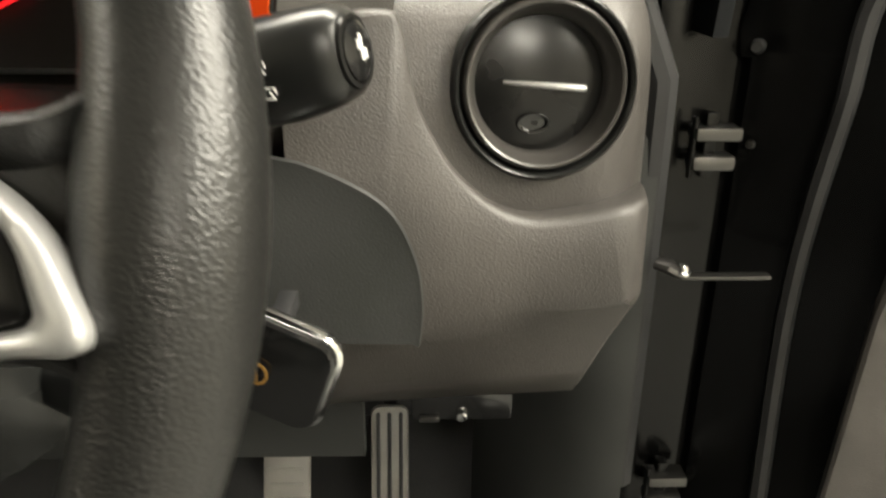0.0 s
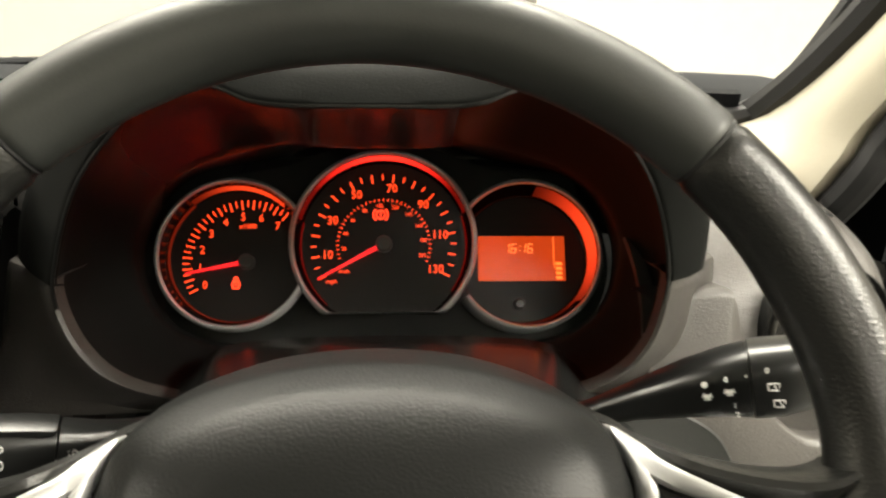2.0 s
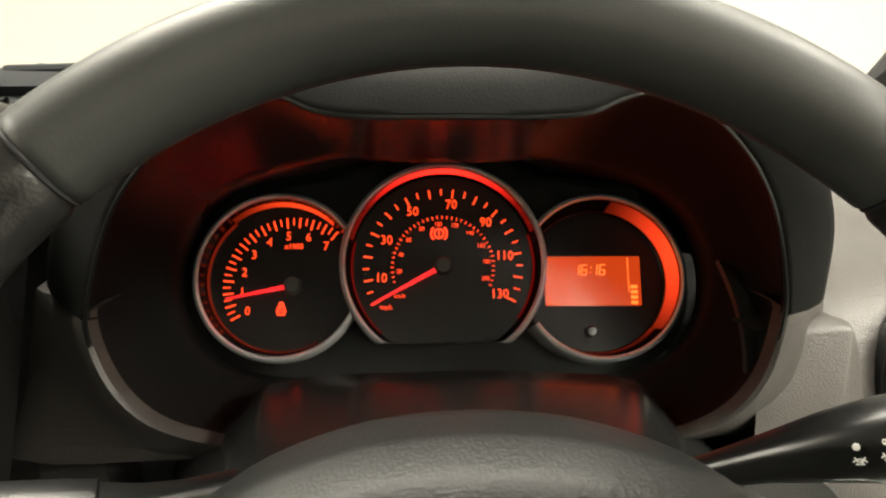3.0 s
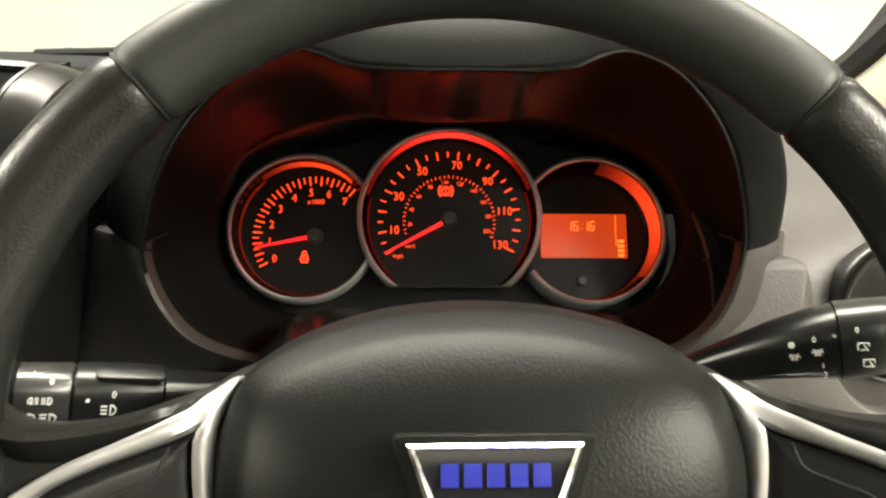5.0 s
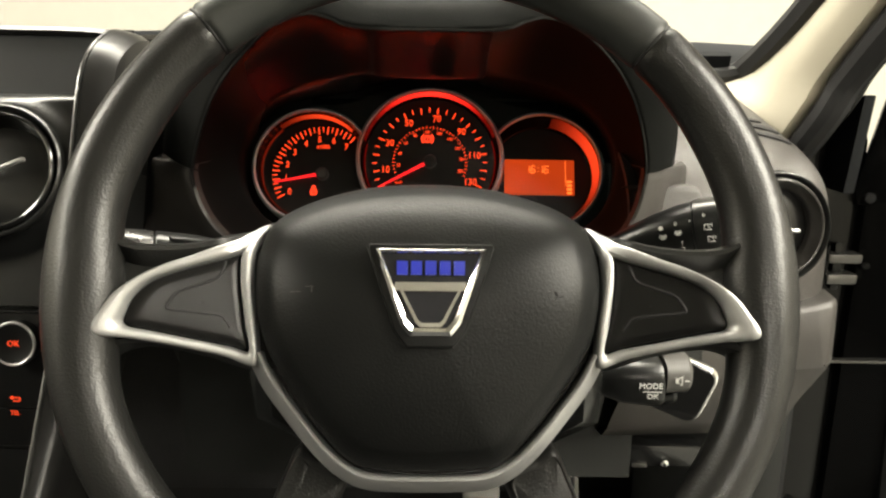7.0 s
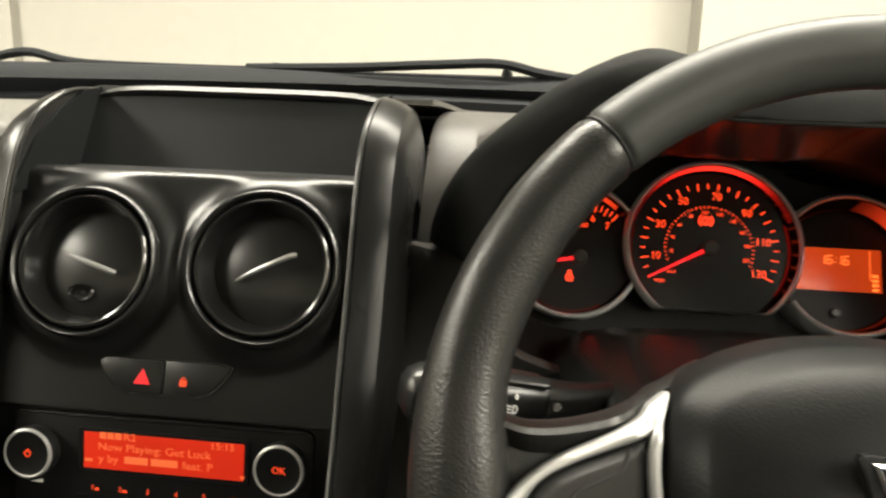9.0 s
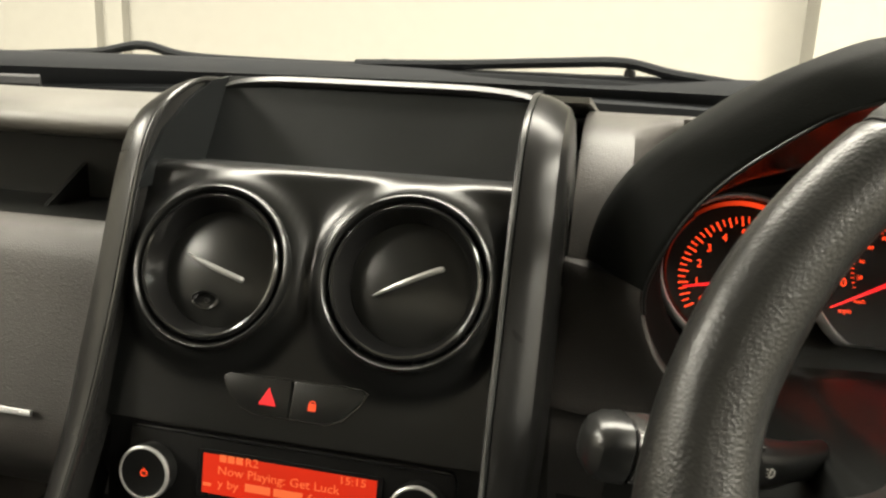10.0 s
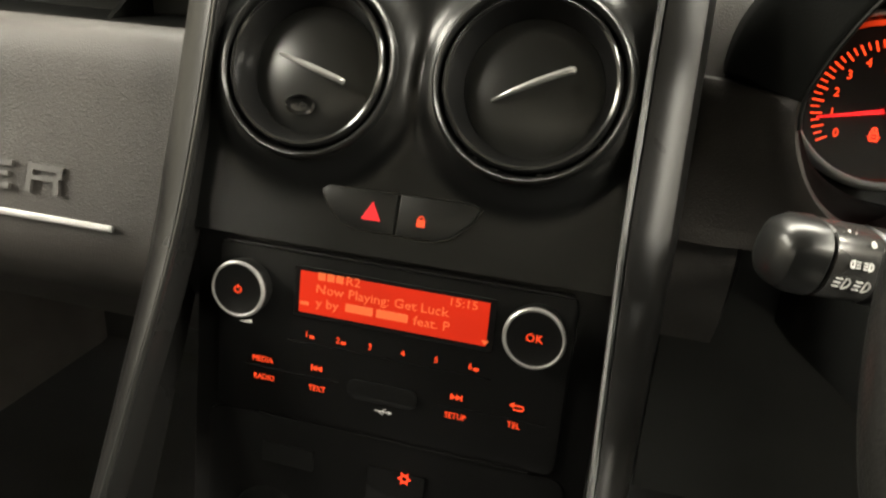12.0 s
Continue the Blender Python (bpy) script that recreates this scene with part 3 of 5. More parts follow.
for k in range(3):
    rows = []
    for i in range(13):
        f = i / 12
        x, y = 0.316 + 0.004 * k + (0.030 - 0.003 * abs(k - 1)) * f, 0.398 - 0.026 * k - 0.012 * f
        w = 0.0055 * math.sin(math.pi * (0.06 + 0.88 * f)) ** 0.6
        rows.append([(x, y - w, pod_height(x, y - w) + 0.0016), (x, y + w, pod_height(x, y + w) + 0.0016), (x, y + w, pod_height(x, y) - 0.003), (x, y - w, pod_height(x, y) - 0.003)])
    dpart("demister_slot", loft(rows, closed=True, caps=True), RUBBER, "dark demister slot in the dash top")
dpart("passenger_panel", skin(span(CX - 0.74, CX - 0.132, 24), passenger_face), DASH, "grained passenger airbag panel with raised signs")
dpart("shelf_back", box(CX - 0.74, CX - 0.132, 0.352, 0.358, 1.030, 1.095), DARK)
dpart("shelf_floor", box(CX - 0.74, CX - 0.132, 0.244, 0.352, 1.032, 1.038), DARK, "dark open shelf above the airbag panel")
dpart("shelf_rib", moved(prism([(0, 0), (0.05, 0), (0.05, 0.03)], -0.002, 0.002), pose(-0.605, 0.300, 1.038, 90, 0, 90)), DARK)
face_tilt = math.degrees(math.atan2(0.045, 0.105))
strip = plane(-0.7645, 0.1715, 0.9335, face_tilt)
dpart("trim_strip", moved(prism(rounded(-0.30, 0.2505, -0.002, 0.002, 0.0015), 0.0, 0.0022, 0.0006), strip), SILVER, "thin silver strip across the passenger panel")
# raised signs on the panel: plain block shapes
for k, x in enumerate((-0.566, -0.603, -0.640)):
    sign = plane(x, 0.1795, 0.9550, face_tilt)
    w, h, b = 0.0125, 0.009, 0.0038
    bars = [bar(0, h - b / 2, 2 * w, b, 0.0008, 0, 0.0024), bar(0, 0.0005, 2 * w - 0.004, b * 0.8, 0.0008, 0, 0.0024), bar(-w + b / 2, -b / 2, b, 2 * h - b, 0.0008, 0, 0.0024)]
    if k == 0:
        bars += [bar(w - b / 2, 0.0042, b, 0.006, 0.0008, 0, 0.0024), bar(w - b / 2 - 0.001, -0.0045, b, 0.008, 0.0008, 12, 0.0024)]
    else:
        bars += [bar(0, -h + b / 2, 2 * w, b, 0.0008, 0, 0.0024)]
    dpart("raised_sign", moved(merge(*bars), sign), EMBOSS, "block sign moulded into the panel")

# lower fascia beside the steering column: a proud panel with a stepped upper edge
RP = plane(0.30, 0.2500, 0.99, 5, 8)
upper = [Vector((p[0], p[1], 0)) for p in [(-0.120, 0.040), (-0.074, 0.043), (-0.0645, 0.036), (-0.0585, 0.005), (-0.046, -0.022), (-0.030, -0.042), (-0.008, -0.0560), (0.020, -0.0575), (0.0715, -0.0500)]]
up = curve_through(upper, 40)
rows = []
for i, p in enumerate(up):
    f = i / 39
    back = -0.030 * max(0.0, (p.x - 0.056) / 0.0155) ** 2
    low = Vector((-0.120 + 0.1915 * f, -0.155 + 0.015 * f, 0))
    if p.x > 0.05:
        low.x = p.x
    knee = p.lerp(low, 0.60 + 0.0 * f)
    rows.append([(p.x, p.y, -0.012 + back), (p.x, p.y - 0.0005, 0.009 + back), (p.x, p.y - 0.002, 0.0135 + back), (p.x, p.y - 0.006, 0.0155 + back), tuple(Vector((knee.x, knee.y, 0.014 + back))),
                 tuple(Vector((low.x, -0.110 - 0.008 * (1 - f), 0.011 + back))), (low.x - 0.002 * f, -0.122 - 0.012 * (1 - f), 0.002 + back), (low.x - 0.0055 * f, -0.142 - 0.010 * (1 - f), -0.012 + back), (low.x - 0.0100 * f, -0.162 - 0.006 * (1 - f), -0.023 + back), (low.x - 0.0155 * f, -0.184 + 0.006 * (1 - f), -0.034 + back), (low.x - 0.0165 * f, -0.187 + 0.006 * (1 - f), -0.08 + back)])
dpart("lower_panel", moved(loft(rows), RP), DASH, "grained lower fascia with a ledge under the vent", 80)
# hollow round the steering column, its shade given by a darker plate
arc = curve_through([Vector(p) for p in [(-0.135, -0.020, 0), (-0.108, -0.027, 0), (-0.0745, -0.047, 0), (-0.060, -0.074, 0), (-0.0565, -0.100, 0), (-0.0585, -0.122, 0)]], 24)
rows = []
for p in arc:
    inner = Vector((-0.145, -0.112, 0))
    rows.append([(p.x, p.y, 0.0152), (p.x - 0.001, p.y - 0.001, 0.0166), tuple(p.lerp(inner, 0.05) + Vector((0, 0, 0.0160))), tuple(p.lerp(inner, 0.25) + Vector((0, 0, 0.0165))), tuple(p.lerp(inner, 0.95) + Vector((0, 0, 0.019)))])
dpart("column_hollow_shade", moved(thicken(loft(rows), 0.002), RP), DARK, "smooth plate round the steering column, the hollow's shade in its dark colour")
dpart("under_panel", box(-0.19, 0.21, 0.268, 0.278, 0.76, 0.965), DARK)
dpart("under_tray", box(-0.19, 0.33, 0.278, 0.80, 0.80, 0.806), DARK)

# bonnet release under the fascia
rel = thing("bonnet_release", pose(0.277, 0.380, 0.722), "black bonnet release bracket with a bright stud", "release lever")
part("bracket", box(-0.040, 0.040, -0.004, 0.02, -0.012, 0.012, 0.003), GLOSS, rel)
part("stud", lathe([(0.0, 0.004), (0.004, 0.003), (0.005, -0.004), (0.004, -0.012), (0, -0.012)], 12), CHROME, rel, m=pose(0.0, -0.006, -0.006, 90, 0, 0))
part("clip", box(-0.034, -0.018, -0.007, -0.003, -0.012, -0.007, 0.001), STEEL, rel)


# pedals
def pedal(x, y, z, w, h, ribs, upright, label):
    p = thing("pedal", pose(x, y, z, -25 if not upright else -18, 0, 0), label, "pedal", "pedals")
    part("pad", moved(prism(rounded(-w / 2, w / 2, -h / 2, h / 2, 0.010), -0.006, 0.004, 0.003), pose(0, 0, 0, 90, 0, 0)), PEDAL, p)
    for i in range(ribs):
        if upright:
            bx = (i - (ribs - 1) / 2) * w / (ribs + 0.3)
            part("rib", moved(prism(rounded(bx - 0.0022, bx + 0.0022, -h / 2 + 0.006, h / 2 - 0.006, 0.002), 0.003, 0.0062, 0.001), pose(0, 0, 0, 90, 0, 0)), RUBBER, p)
        else:
            by = (i - (ribs - 1) / 2) * h / (ribs + 0.3)
            part("rib", moved(prism(rounded(-w / 2 + 0.006, w / 2 - 0.006, by - 0.0022, by + 0.0022, 0.002), 0.003, 0.0062, 0.001), pose(0, 0, 0, 90, 0, 0)), PEDAL, p)
    part("lever", tube([(0, 0.006, 0), (0, 0.05, 0.08), (0, 0.12, 0.24)], 0.008, 8), RUBBER, p)


pedal(0.097, 0.55, 0.535, 0.050, 0.100, 6, False, "worn grey rubber brake pedal with cross ribs")
pedal(0.209, 0.555, 0.530, 0.041, 0.125, 3, True, "worn grey accelerator pedal with upright grooves")


# ---- steering wheel ----
WHEEL = plane(0.0288, 0.0177, 1.0149, 23.1, 2.3)
wheel = thing("steering_wheel", WHEEL, "black leather steering wheel with silver spoke trim", "steering wheel")
SEAMS = (46.5, 131.5)
RIM, GRIP = 0.1734, 0.0149


def rim_part(name, a0, a1, material, label, count):
    rows = []
    for i in range(count + 1):
        a = a0 + (a1 - a0) * i / count
        d = min(abs((a - s + 180) % 360 - 180) for s in SEAMS)
        k = 1.0 - 0.11 * math.exp(-(d / 0.45) ** 2)
        web = sum(math.exp(-(((a - c + 180) % 360 - 180) / 13.0) ** 2) for c in (-2.0, 182.0))
        thumb = sum(math.exp(-(((a - c + 180) % 360 - 180) / 12.0) ** 2) for c in (24.0, 156.0))
        row = []
        for j in range(32):
            t = 2 * math.pi * j / 32
            ca, sa = math.cos(t), math.sin(t)
            inner = GRIP + ((0.009 * web + 0.0022 * thumb) if ca < 0 else 0.0)
            r = RIM + ca * inner * k
            z = sa * GRIP * (1 + (0.28 * web * max(0.0, min(1.0, 0.5 - ca)) if sa > 0 else 0.0)) * k
            row.append((r * math.cos(radians(a)), r * math.sin(radians(a)), z))
        rows.append(row)
    return part(name, loft(rows, closed=True), material, wheel, label, angle=60)


rim_part("rim", SEAMS[1] - 360.0, SEAMS[0], HIDE, "grained black leather rim", 220)
rim_part("rim_top", SEAMS[0], SEAMS[1], HIDE_TOP, "smooth black leather upper rim between two stitched seams", 120)
for s in SEAMS:
    thread = [((RIM + (GRIP - 0.0012) * math.cos(t)) * math.cos(radians(s)), (RIM + (GRIP - 0.0012) * math.cos(t)) * math.sin(radians(s)), (GRIP - 0.0012) * math.sin(t)) for t in [2 * math.pi * k / 40 for k in range(41)]]
    part("seam", tube(thread, 0.0008, 6, caps=False), RUBBER, wheel, "dark stitched seam across the rim")


def wing_depth(u, v=0.0):
    s = max(0.0, min(1.05, (abs(u) - 0.094) / 0.065))
    return -0.001 + 0.0268 * s ** 1.15 - 0.9 * max(0.0, v - 0.017) * max(0.0, 1 - s * 5)


def ring_strip(outer, inner, side, n=170, low=0.009, crown=0.0012):
    """A frame between two outlines, rounded on its face, with a bevel round the opening."""
    o = curve_through([(side * x, y, 0) for x, y in outer], n, True)
    q = curve_through([(side * x, y, 0) for x, y in inner], n, True)
    rows = []
    for a, b in zip(o, q):
        row = [(a.x, a.y, wing_depth(a.x, a.y) - low)]
        for f, h in ((0.0, -0.0010), (0.07, 0.0002), (0.25, crown), (0.6, crown), (0.84, 0.0004), (0.90, -0.0012), (1.0, -0.0026)):
            m = a.lerp(b, f)
            row.append((m.x, m.y, wing_depth(m.x, m.y) + h))
        row.append((b.x, b.y, wing_depth(b.x, b.y) - low))
        rows.append(row)
    return loft(rows, closed=True, loop=True)


OUTER = [(0.0850, 0.0345), (0.0937, 0.0298), (0.1000, 0.0238), (0.1165, 0.0155), (0.1300, 0.0095), (0.1415, 0.0025), (0.1503, -0.0055), (0.1562, -0.0152), (0.1596, -0.0224), (0.1566, -0.0264), (0.1440, -0.0274), (0.1250, -0.0306), (0.1022, -0.0356), (0.0868, -0.0400), (0.0872, -0.0200), (0.0904, 0.0010), (0.0899, 0.0200)]
INNER = [(0.0955, 0.0172), (0.0985, 0.0160), (0.1040, 0.0138), (0.1165, 0.0094), (0.1275, 0.0052), (0.1370, 0.0003), (0.1434, -0.0070), (0.1464, -0.0150), (0.1472, -0.0192), (0.1445, -0.0218), (0.1330, -0.0240), (0.1140, -0.0280), (0.0990, -0.0310), (0.0907, -0.0328), (0.0934, -0.0190), (0.0960, -0.0005), (0.0966, 0.0130)]
for side in (1, -1):
    arm = [(0.055, 0.046), (0.085, 0.0385), (0.097, 0.0312), (0.1148, 0.0242), (0.1347, 0.0205), (0.150, 0.0215), (0.162, 0.0290), (0.173, 0.0420), (0.179, 0.015), (0.177, -0.028), (0.168, -0.050), (0.158, -0.0370), (0.146, -0.0312), (0.130, -0.0318), (0.112, -0.0358), (0.088, -0.0425), (0.060, -0.036)]
    o = curve_through([(side * x, y, 0) for x, y in arm], 90, True)
    rows = []
    for p in o:
        blend = max(0.0, min(1.0, (abs(p.x) - 0.140) / 0.032))
        z = (wing_depth(p.x, p.y) - 0.0035) * (1 - blend) + 0.0135 * blend
        c = Vector((side * 0.118, -0.006, 0))
        q = p - c
        rows.append([(p.x, p.y, z - 0.024), (p.x, p.y, z - 0.009), (c.x + q.x * 0.985, c.y + q.y * 0.93, z - 0.0022), (c.x + q.x * 0.96, c.y + q.y * 0.84, z - 0.0012), (c.x + q.x * 0.85, c.y + q.y * 0.55, z - 0.010)])
    bm = loft(rows, loop=True)
    bmesh.ops.holes_fill(bm, edges=[e for e in bm.edges if e.is_boundary])
    part("spoke", bm, HIDE, wheel, "black leather spoke web")
    part("spoke_trim", ring_strip(OUTER, INNER, side), SILVER, wheel, "satin silver spoke surround", angle=50)
    mid = Vector((side * 0.113, -0.009, 0))
    rows = []
    for p in curve_through([(side * x, y, 0) for x, y in INNER], 102, True):
        row = []
        for f, h in ((1.0, -0.0060), (0.975, -0.0058), (0.955, -0.0036), (0.945, -0.0024), (0.93, -0.0020), (0.7, -0.0017), (0.45, -0.0016), (0.2, -0.0016), (0.02, -0.0016)):
            m = mid.lerp(p, f)
            row.append((m.x, m.y, wing_depth(m.x, m.y) + h))
        rows.append(row)
    pan = part("switch_panel", loft(rows, loop=True), PANEL, wheel, "blank satin black switch panel", angle=60)
    groove = [(0.1034, 0.0125), (0.1048, 0.0079), (0.1072, 0.0035), (0.1154, -0.0003), (0.1238, -0.0038), (0.1269, -0.0077), (0.1286, -0.0121), (0.1237, -0.0132), (0.1148, -0.0140), (0.1050, -0.0152), (0.1025, -0.0174), (0.0999, -0.0212)]
    line = curve_through([(side * x, y, 0) for x, y in groove], 60)
    part("key_groove", tube([(p.x, p.y, wing_depth(p.x, p.y) - 0.0019) for p in line], 0.0008, 8), RUBBER, pan, "dark joint round the blank key")
    fork = [(0.040, -0.094), (0.056, -0.086), (0.066, -0.080), (0.074, -0.096), (0.084, -0.118), (0.100, -0.136), (0.118, -0.142), (0.104, -0.158), (0.072, -0.166), (0.058, -0.146), (0.046, -0.112)]
    o = curve_through([(side * x, y, 0) for x, y in fork], 66, True)
    mid = Vector((side * 0.066, -0.116, 0))
    rows = []
    for p in o:
        q = p - mid
        rows.append([(mid.x + q.x * f, mid.y + q.y * f, z) for f, z in ((1.0, -0.034), (1.0, -0.020), (0.90, -0.0125), (0.84, -0.0110), (0.80, -0.0116), (0.4, -0.0100))])
    bm = loft(rows, loop=True)
    bmesh.ops.holes_fill(bm, edges=[e for e in bm.edges if e.is_boundary])
    part("lower_spoke", bm, HIDE, wheel, "grained leather lower spoke")

# silver strip that follows the pad's lower edge: a bright ridge over a broader sloping face
vee = [(0.0872, -0.0345), (0.0800, -0.0480), (0.0700, -0.0612), (0.0540, -0.0803), (0.0410, -0.0915), (0.0290, -0.0965), (0.0130, -0.0975), (0.0, -0.0977)]
vee = [(x, y, 0) for x, y in vee] + [(-x, y, 0) for x, y in vee[-2::-1]]
line = curve_through(vee, 90)
rows = []
for i, p in enumerate(line):
    d = (line[min(i + 1, 89)] - line[max(i - 1, 0)]).normalized()
    nrm = Vector((-d.y, d.x, 0))
    if nrm.dot(Vector((0, -0.02, 0)) - p) < 0:
        nrm = -nrm
    rows.append([tuple(p + nrm * s + Vector((0, 0, z))) for s, z in ((-0.0058, -0.016), (-0.0052, -0.0085), (-0.0010, -0.0045), (0.0006, -0.0012), (0.0016, -0.0004), (0.0028, -0.0010), (0.0034, -0.0030), (0.0034, -0.016))])
part("lower_trim", loft(rows, closed=True, caps=True), SILVER, wheel, "satin silver strip under the pad", angle=50)

# airbag pad
PADLINE = [(0.0, 0.0600), (0.0300, 0.0578), (0.0540, 0.0518), (0.0718, 0.0438), (0.0836, 0.0335), (0.0886, 0.0182), (0.0894, 0.0), (0.0866, -0.0190), (0.0795, -0.0365), (0.0650, -0.0585), (0.0515, -0.0752), (0.0393, -0.0866), (0.0280, -0.0908), (0.0, -0.0925)]
full = PADLINE + [(-x, y) for x, y in PADLINE[-2:0:-1]]
o = curve_through([(x, y, 0) for x, y in full], 140, True)
rows = []
for p in o:
    c = Vector((0, -0.012, 0))
    q = p - c
    row = []
    up = max(0.0, q.y) / 0.072
    for s, z in ((1.0, -0.022), (1.0, -0.014), (0.997, -0.0045), (0.985, 0.0000), (0.965, 0.0024), (0.915, 0.0072), (0.885, 0.0096), (0.865, 0.0112), (0.84, 0.0126), (0.76, 0.0158), (0.64, 0.0190), (0.48, 0.0218), (0.30, 0.0238), (0.14, 0.0248), (0.03, 0.0251)):
        v = q.y * s
        lean = 0.026 * max(0.0, v / 0.072) ** 2
        row.append((c.x + q.x * s, c.y + v + up * (0.004 if z < -0.02 else 0.003 if z < -0.01 else 0.0), z - lean))
    rows.append(row)
bm = loft(rows, loop=True)
bmesh.ops.holes_fill(bm, edges=[e for e in bm.edges if e.is_boundary])
part("airbag_pad", bm, PAD, wheel, "grained black horn pad, worn smooth at the top", angle=60)
gap = []
for p in curve_through([(x, y, 0) for x, y in full], 140, True):
    if p.y < 0.020:
        gap.append([(p.x * 0.98, p.y * 0.98, -0.010), (p.x * 1.03, p.y * 1.03, -0.010), (p.x * 1.03, p.y * 1.03, -0.026)])
part("pad_gap", loft(gap), RUBBER, wheel, "dark gap round the horn pad")

# badge: plain shapes
recess = [(-0.0295, 0.0145), (0.0295, 0.0145), (0.0305, 0.0125), (0.0245, -0.006), (0.0170, -0.0275), (0.0110, -0.0350), (-0.0110, -0.0350), (-0.0170, -0.0275), (-0.0245, -0.006), (-0.0305, 0.0125)]
badge = part("badge", moved(prism(recess, 0.004, 0.0085, 0.0015, 3), pose(0.0008, 0.0040, 0.0185)), PAD, wheel, "shield badge with a chrome surround")
badge_at = pose(0.0008, 0.0040, 0.0182)
BO = [(-0.0265, 0.0118), (0.0265, 0.0118), (0.0140, -0.0245), (0.0100, -0.0295), (-0.0100, -0.0295), (-0.0140, -0.0245)]
BI = [(-0.0238, 0.0098), (0.0238, 0.0098), (0.0110, -0.0222), (0.0078, -0.0258), (-0.0078, -0.0258), (-0.0110, -0.0222)]


def dense(poly, k=10):
    out = []
    for i, (x, y) in enumerate(poly):
        x2, y2 = poly[(i + 1) % len(poly)]
        out += [(x + (x2 - x) * j / k, y + (y2 - y) * j / k) for j in range(k)]
    return out


rows = []
for (ax, ay), (bx, by) in zip(dense(BO), dense(BI)):
    rows.append([(ax, ay, 0.0075), (ax, ay, 0.0100), ((ax + bx) / 2, (ay + by) / 2, 0.0112), (bx, by, 0.0100), (bx, by, 0.0075)])
part("badge_surround", moved(loft(rows, closed=True, loop=True), badge_at), CHROME, badge, "polished chrome outline")
part("badge_field", moved(prism(BI, 0.0070, 0.0092), badge_at), MIRRORBLACK, badge, "dark mirror field")
for i in range(5):
    part("badge_bar", moved(bar(-0.0136 + 0.0068 * i, 0.0026, 0.0052, 0.0066, 0.0096, 0, 0.0012), badge_at), BLUE, badge, "blue enamel block")
part("badge_bar", moved(bar(0.0, -0.0062, 0.034, 0.0040, 0.0094, 0, 0.001), badge_at), CHROME, badge, "chrome cross bar")
rows = [[(x * 0.62, y * 0.50 - 0.0126, z) for z in (0.0090, 0.0100)] + [(x * 0.54, y * 0.42 - 0.0126, z) for z in (0.0100, 0.0090)] for x, y in dense(BI)]
part("badge_inner", moved(loft(rows, closed=True, loop=True), badge_at), CHROME, badge, "thin chrome inner outline")
# horn mark and worn signs pressed into the pad
horn = merge(arc_bar(0, 0, 0.0026, 0.0006, 0, 360), arc_bar(0.0045, 0.003, 0.0035, 0.0006, 200, 285), arc_bar(0.0045, -0.003, 0.0035, 0.0006, 75, 160), bar(-0.0045, 0.0012, 0.004, 0.0006))
part("horn_mark", moved(horn, pose(0.0610, -0.0054, 0.0178, 0, 14, 0)), RUBBER, wheel, "small dark horn mark pressed into the pad")
part("horn_mark", moved(merge(bar(-0.004, -0.0012, 0.005, 0.0004), bar(0.003, 0.0012, 0.004, 0.0004), bar(0.0045, 0, 0.0004, 0.003)), pose(-0.0610, -0.0030, 0.0178, 0, -14, 0)), EMBOSS, wheel)
for i in range(3):
    part("pressed_sign", moved(merge(bar(-0.0065 + 0.0065 * i, 0.0025, 0.005, 0.0032), bar(-0.0065 + 0.0065 * i, -0.0030, 0.0055, 0.0020)), pose(0, -0.0690, 0.0128, 14, 0, 0)), EMBOSS, wheel)

# the hub and spokes sit a little below the rim's plane
for ob in wheel.children:
    if not ob.name.startswith(("rim", "seam")):
        ob.matrix_basis = pose(0.0002, -0.0030, -0.0081, 1.40, -1.10, -0.47) @ ob.matrix_basis

# ---- steering column cover ----
shroud = thing("column_cover", pose(0.028, 0.15, 0.96), "smooth dark plastic steering column cover", "column cover")
SH = shroud.matrix_world.inverted()
rows = []
for y, w, top, low, flare in ((0.045, 0.078, 1.000, 0.905, 0.010), (0.060, 0.088, 1.0065, 0.897, 0.012), (0.10, 0.096, 1.0050, 0.893, 0.016), (0.16, 0.105, 1.0010, 0.890, 0.026), (0.235, 0.112, 0.9955, 0.885, 0.040), (0.262, 0.115, 0.9930, 0.885, 0.042), (0.272, 0.113, 0.9870, 0.885, 0.042), (0.276, 0.110, 0.975, 0.885, 0.042)):
    half = [(0.0, top + 0.0015), (w * 0.45, top + 0.0005), (w * 0.74, top - 0.0015), (w * 0.90, top - 0.0050), (w * 0.97, top - 0.0100), (w + 0.002, top - 0.0165), (w + flare * 0.55, top - 0.0300), (w + flare, top - 0.0450), (w + flare, low + 0.02), (w * 0.7, low), (0.0, low)]
    rows.append([(0.0290 + x, y, z) for x, z in half] + [(0.0290 - x, y, z) for x, z in half[-2:0:-1]])
part("cover", moved(loft(rows, closed=True, caps=True), SH), COLUMN, shroud, angle=50)
part("boss", moved(tube([(0.028, 0.050, 1.000), (0.028, 0.09, 0.975)], [0.050, 0.058], 28), SH), DARK, shroud)


# ---- stalks ----
def section(x, y, z, ry, rz, n=28, power=0.75):
    row = []
    for k in range(n):
        a = 2 * math.pi * k / n
        row.append((x, y + ry * math.copysign(abs(math.cos(a)) ** power, math.cos(a)), z + rz * math.copysign(abs(math.sin(a)) ** power, math.sin(a))))
    return row


def print_on(thing_, parts, m, material=INK, name="print"):
    return part(name, moved(merge(*parts), m), material, thing_, "white printed symbol")


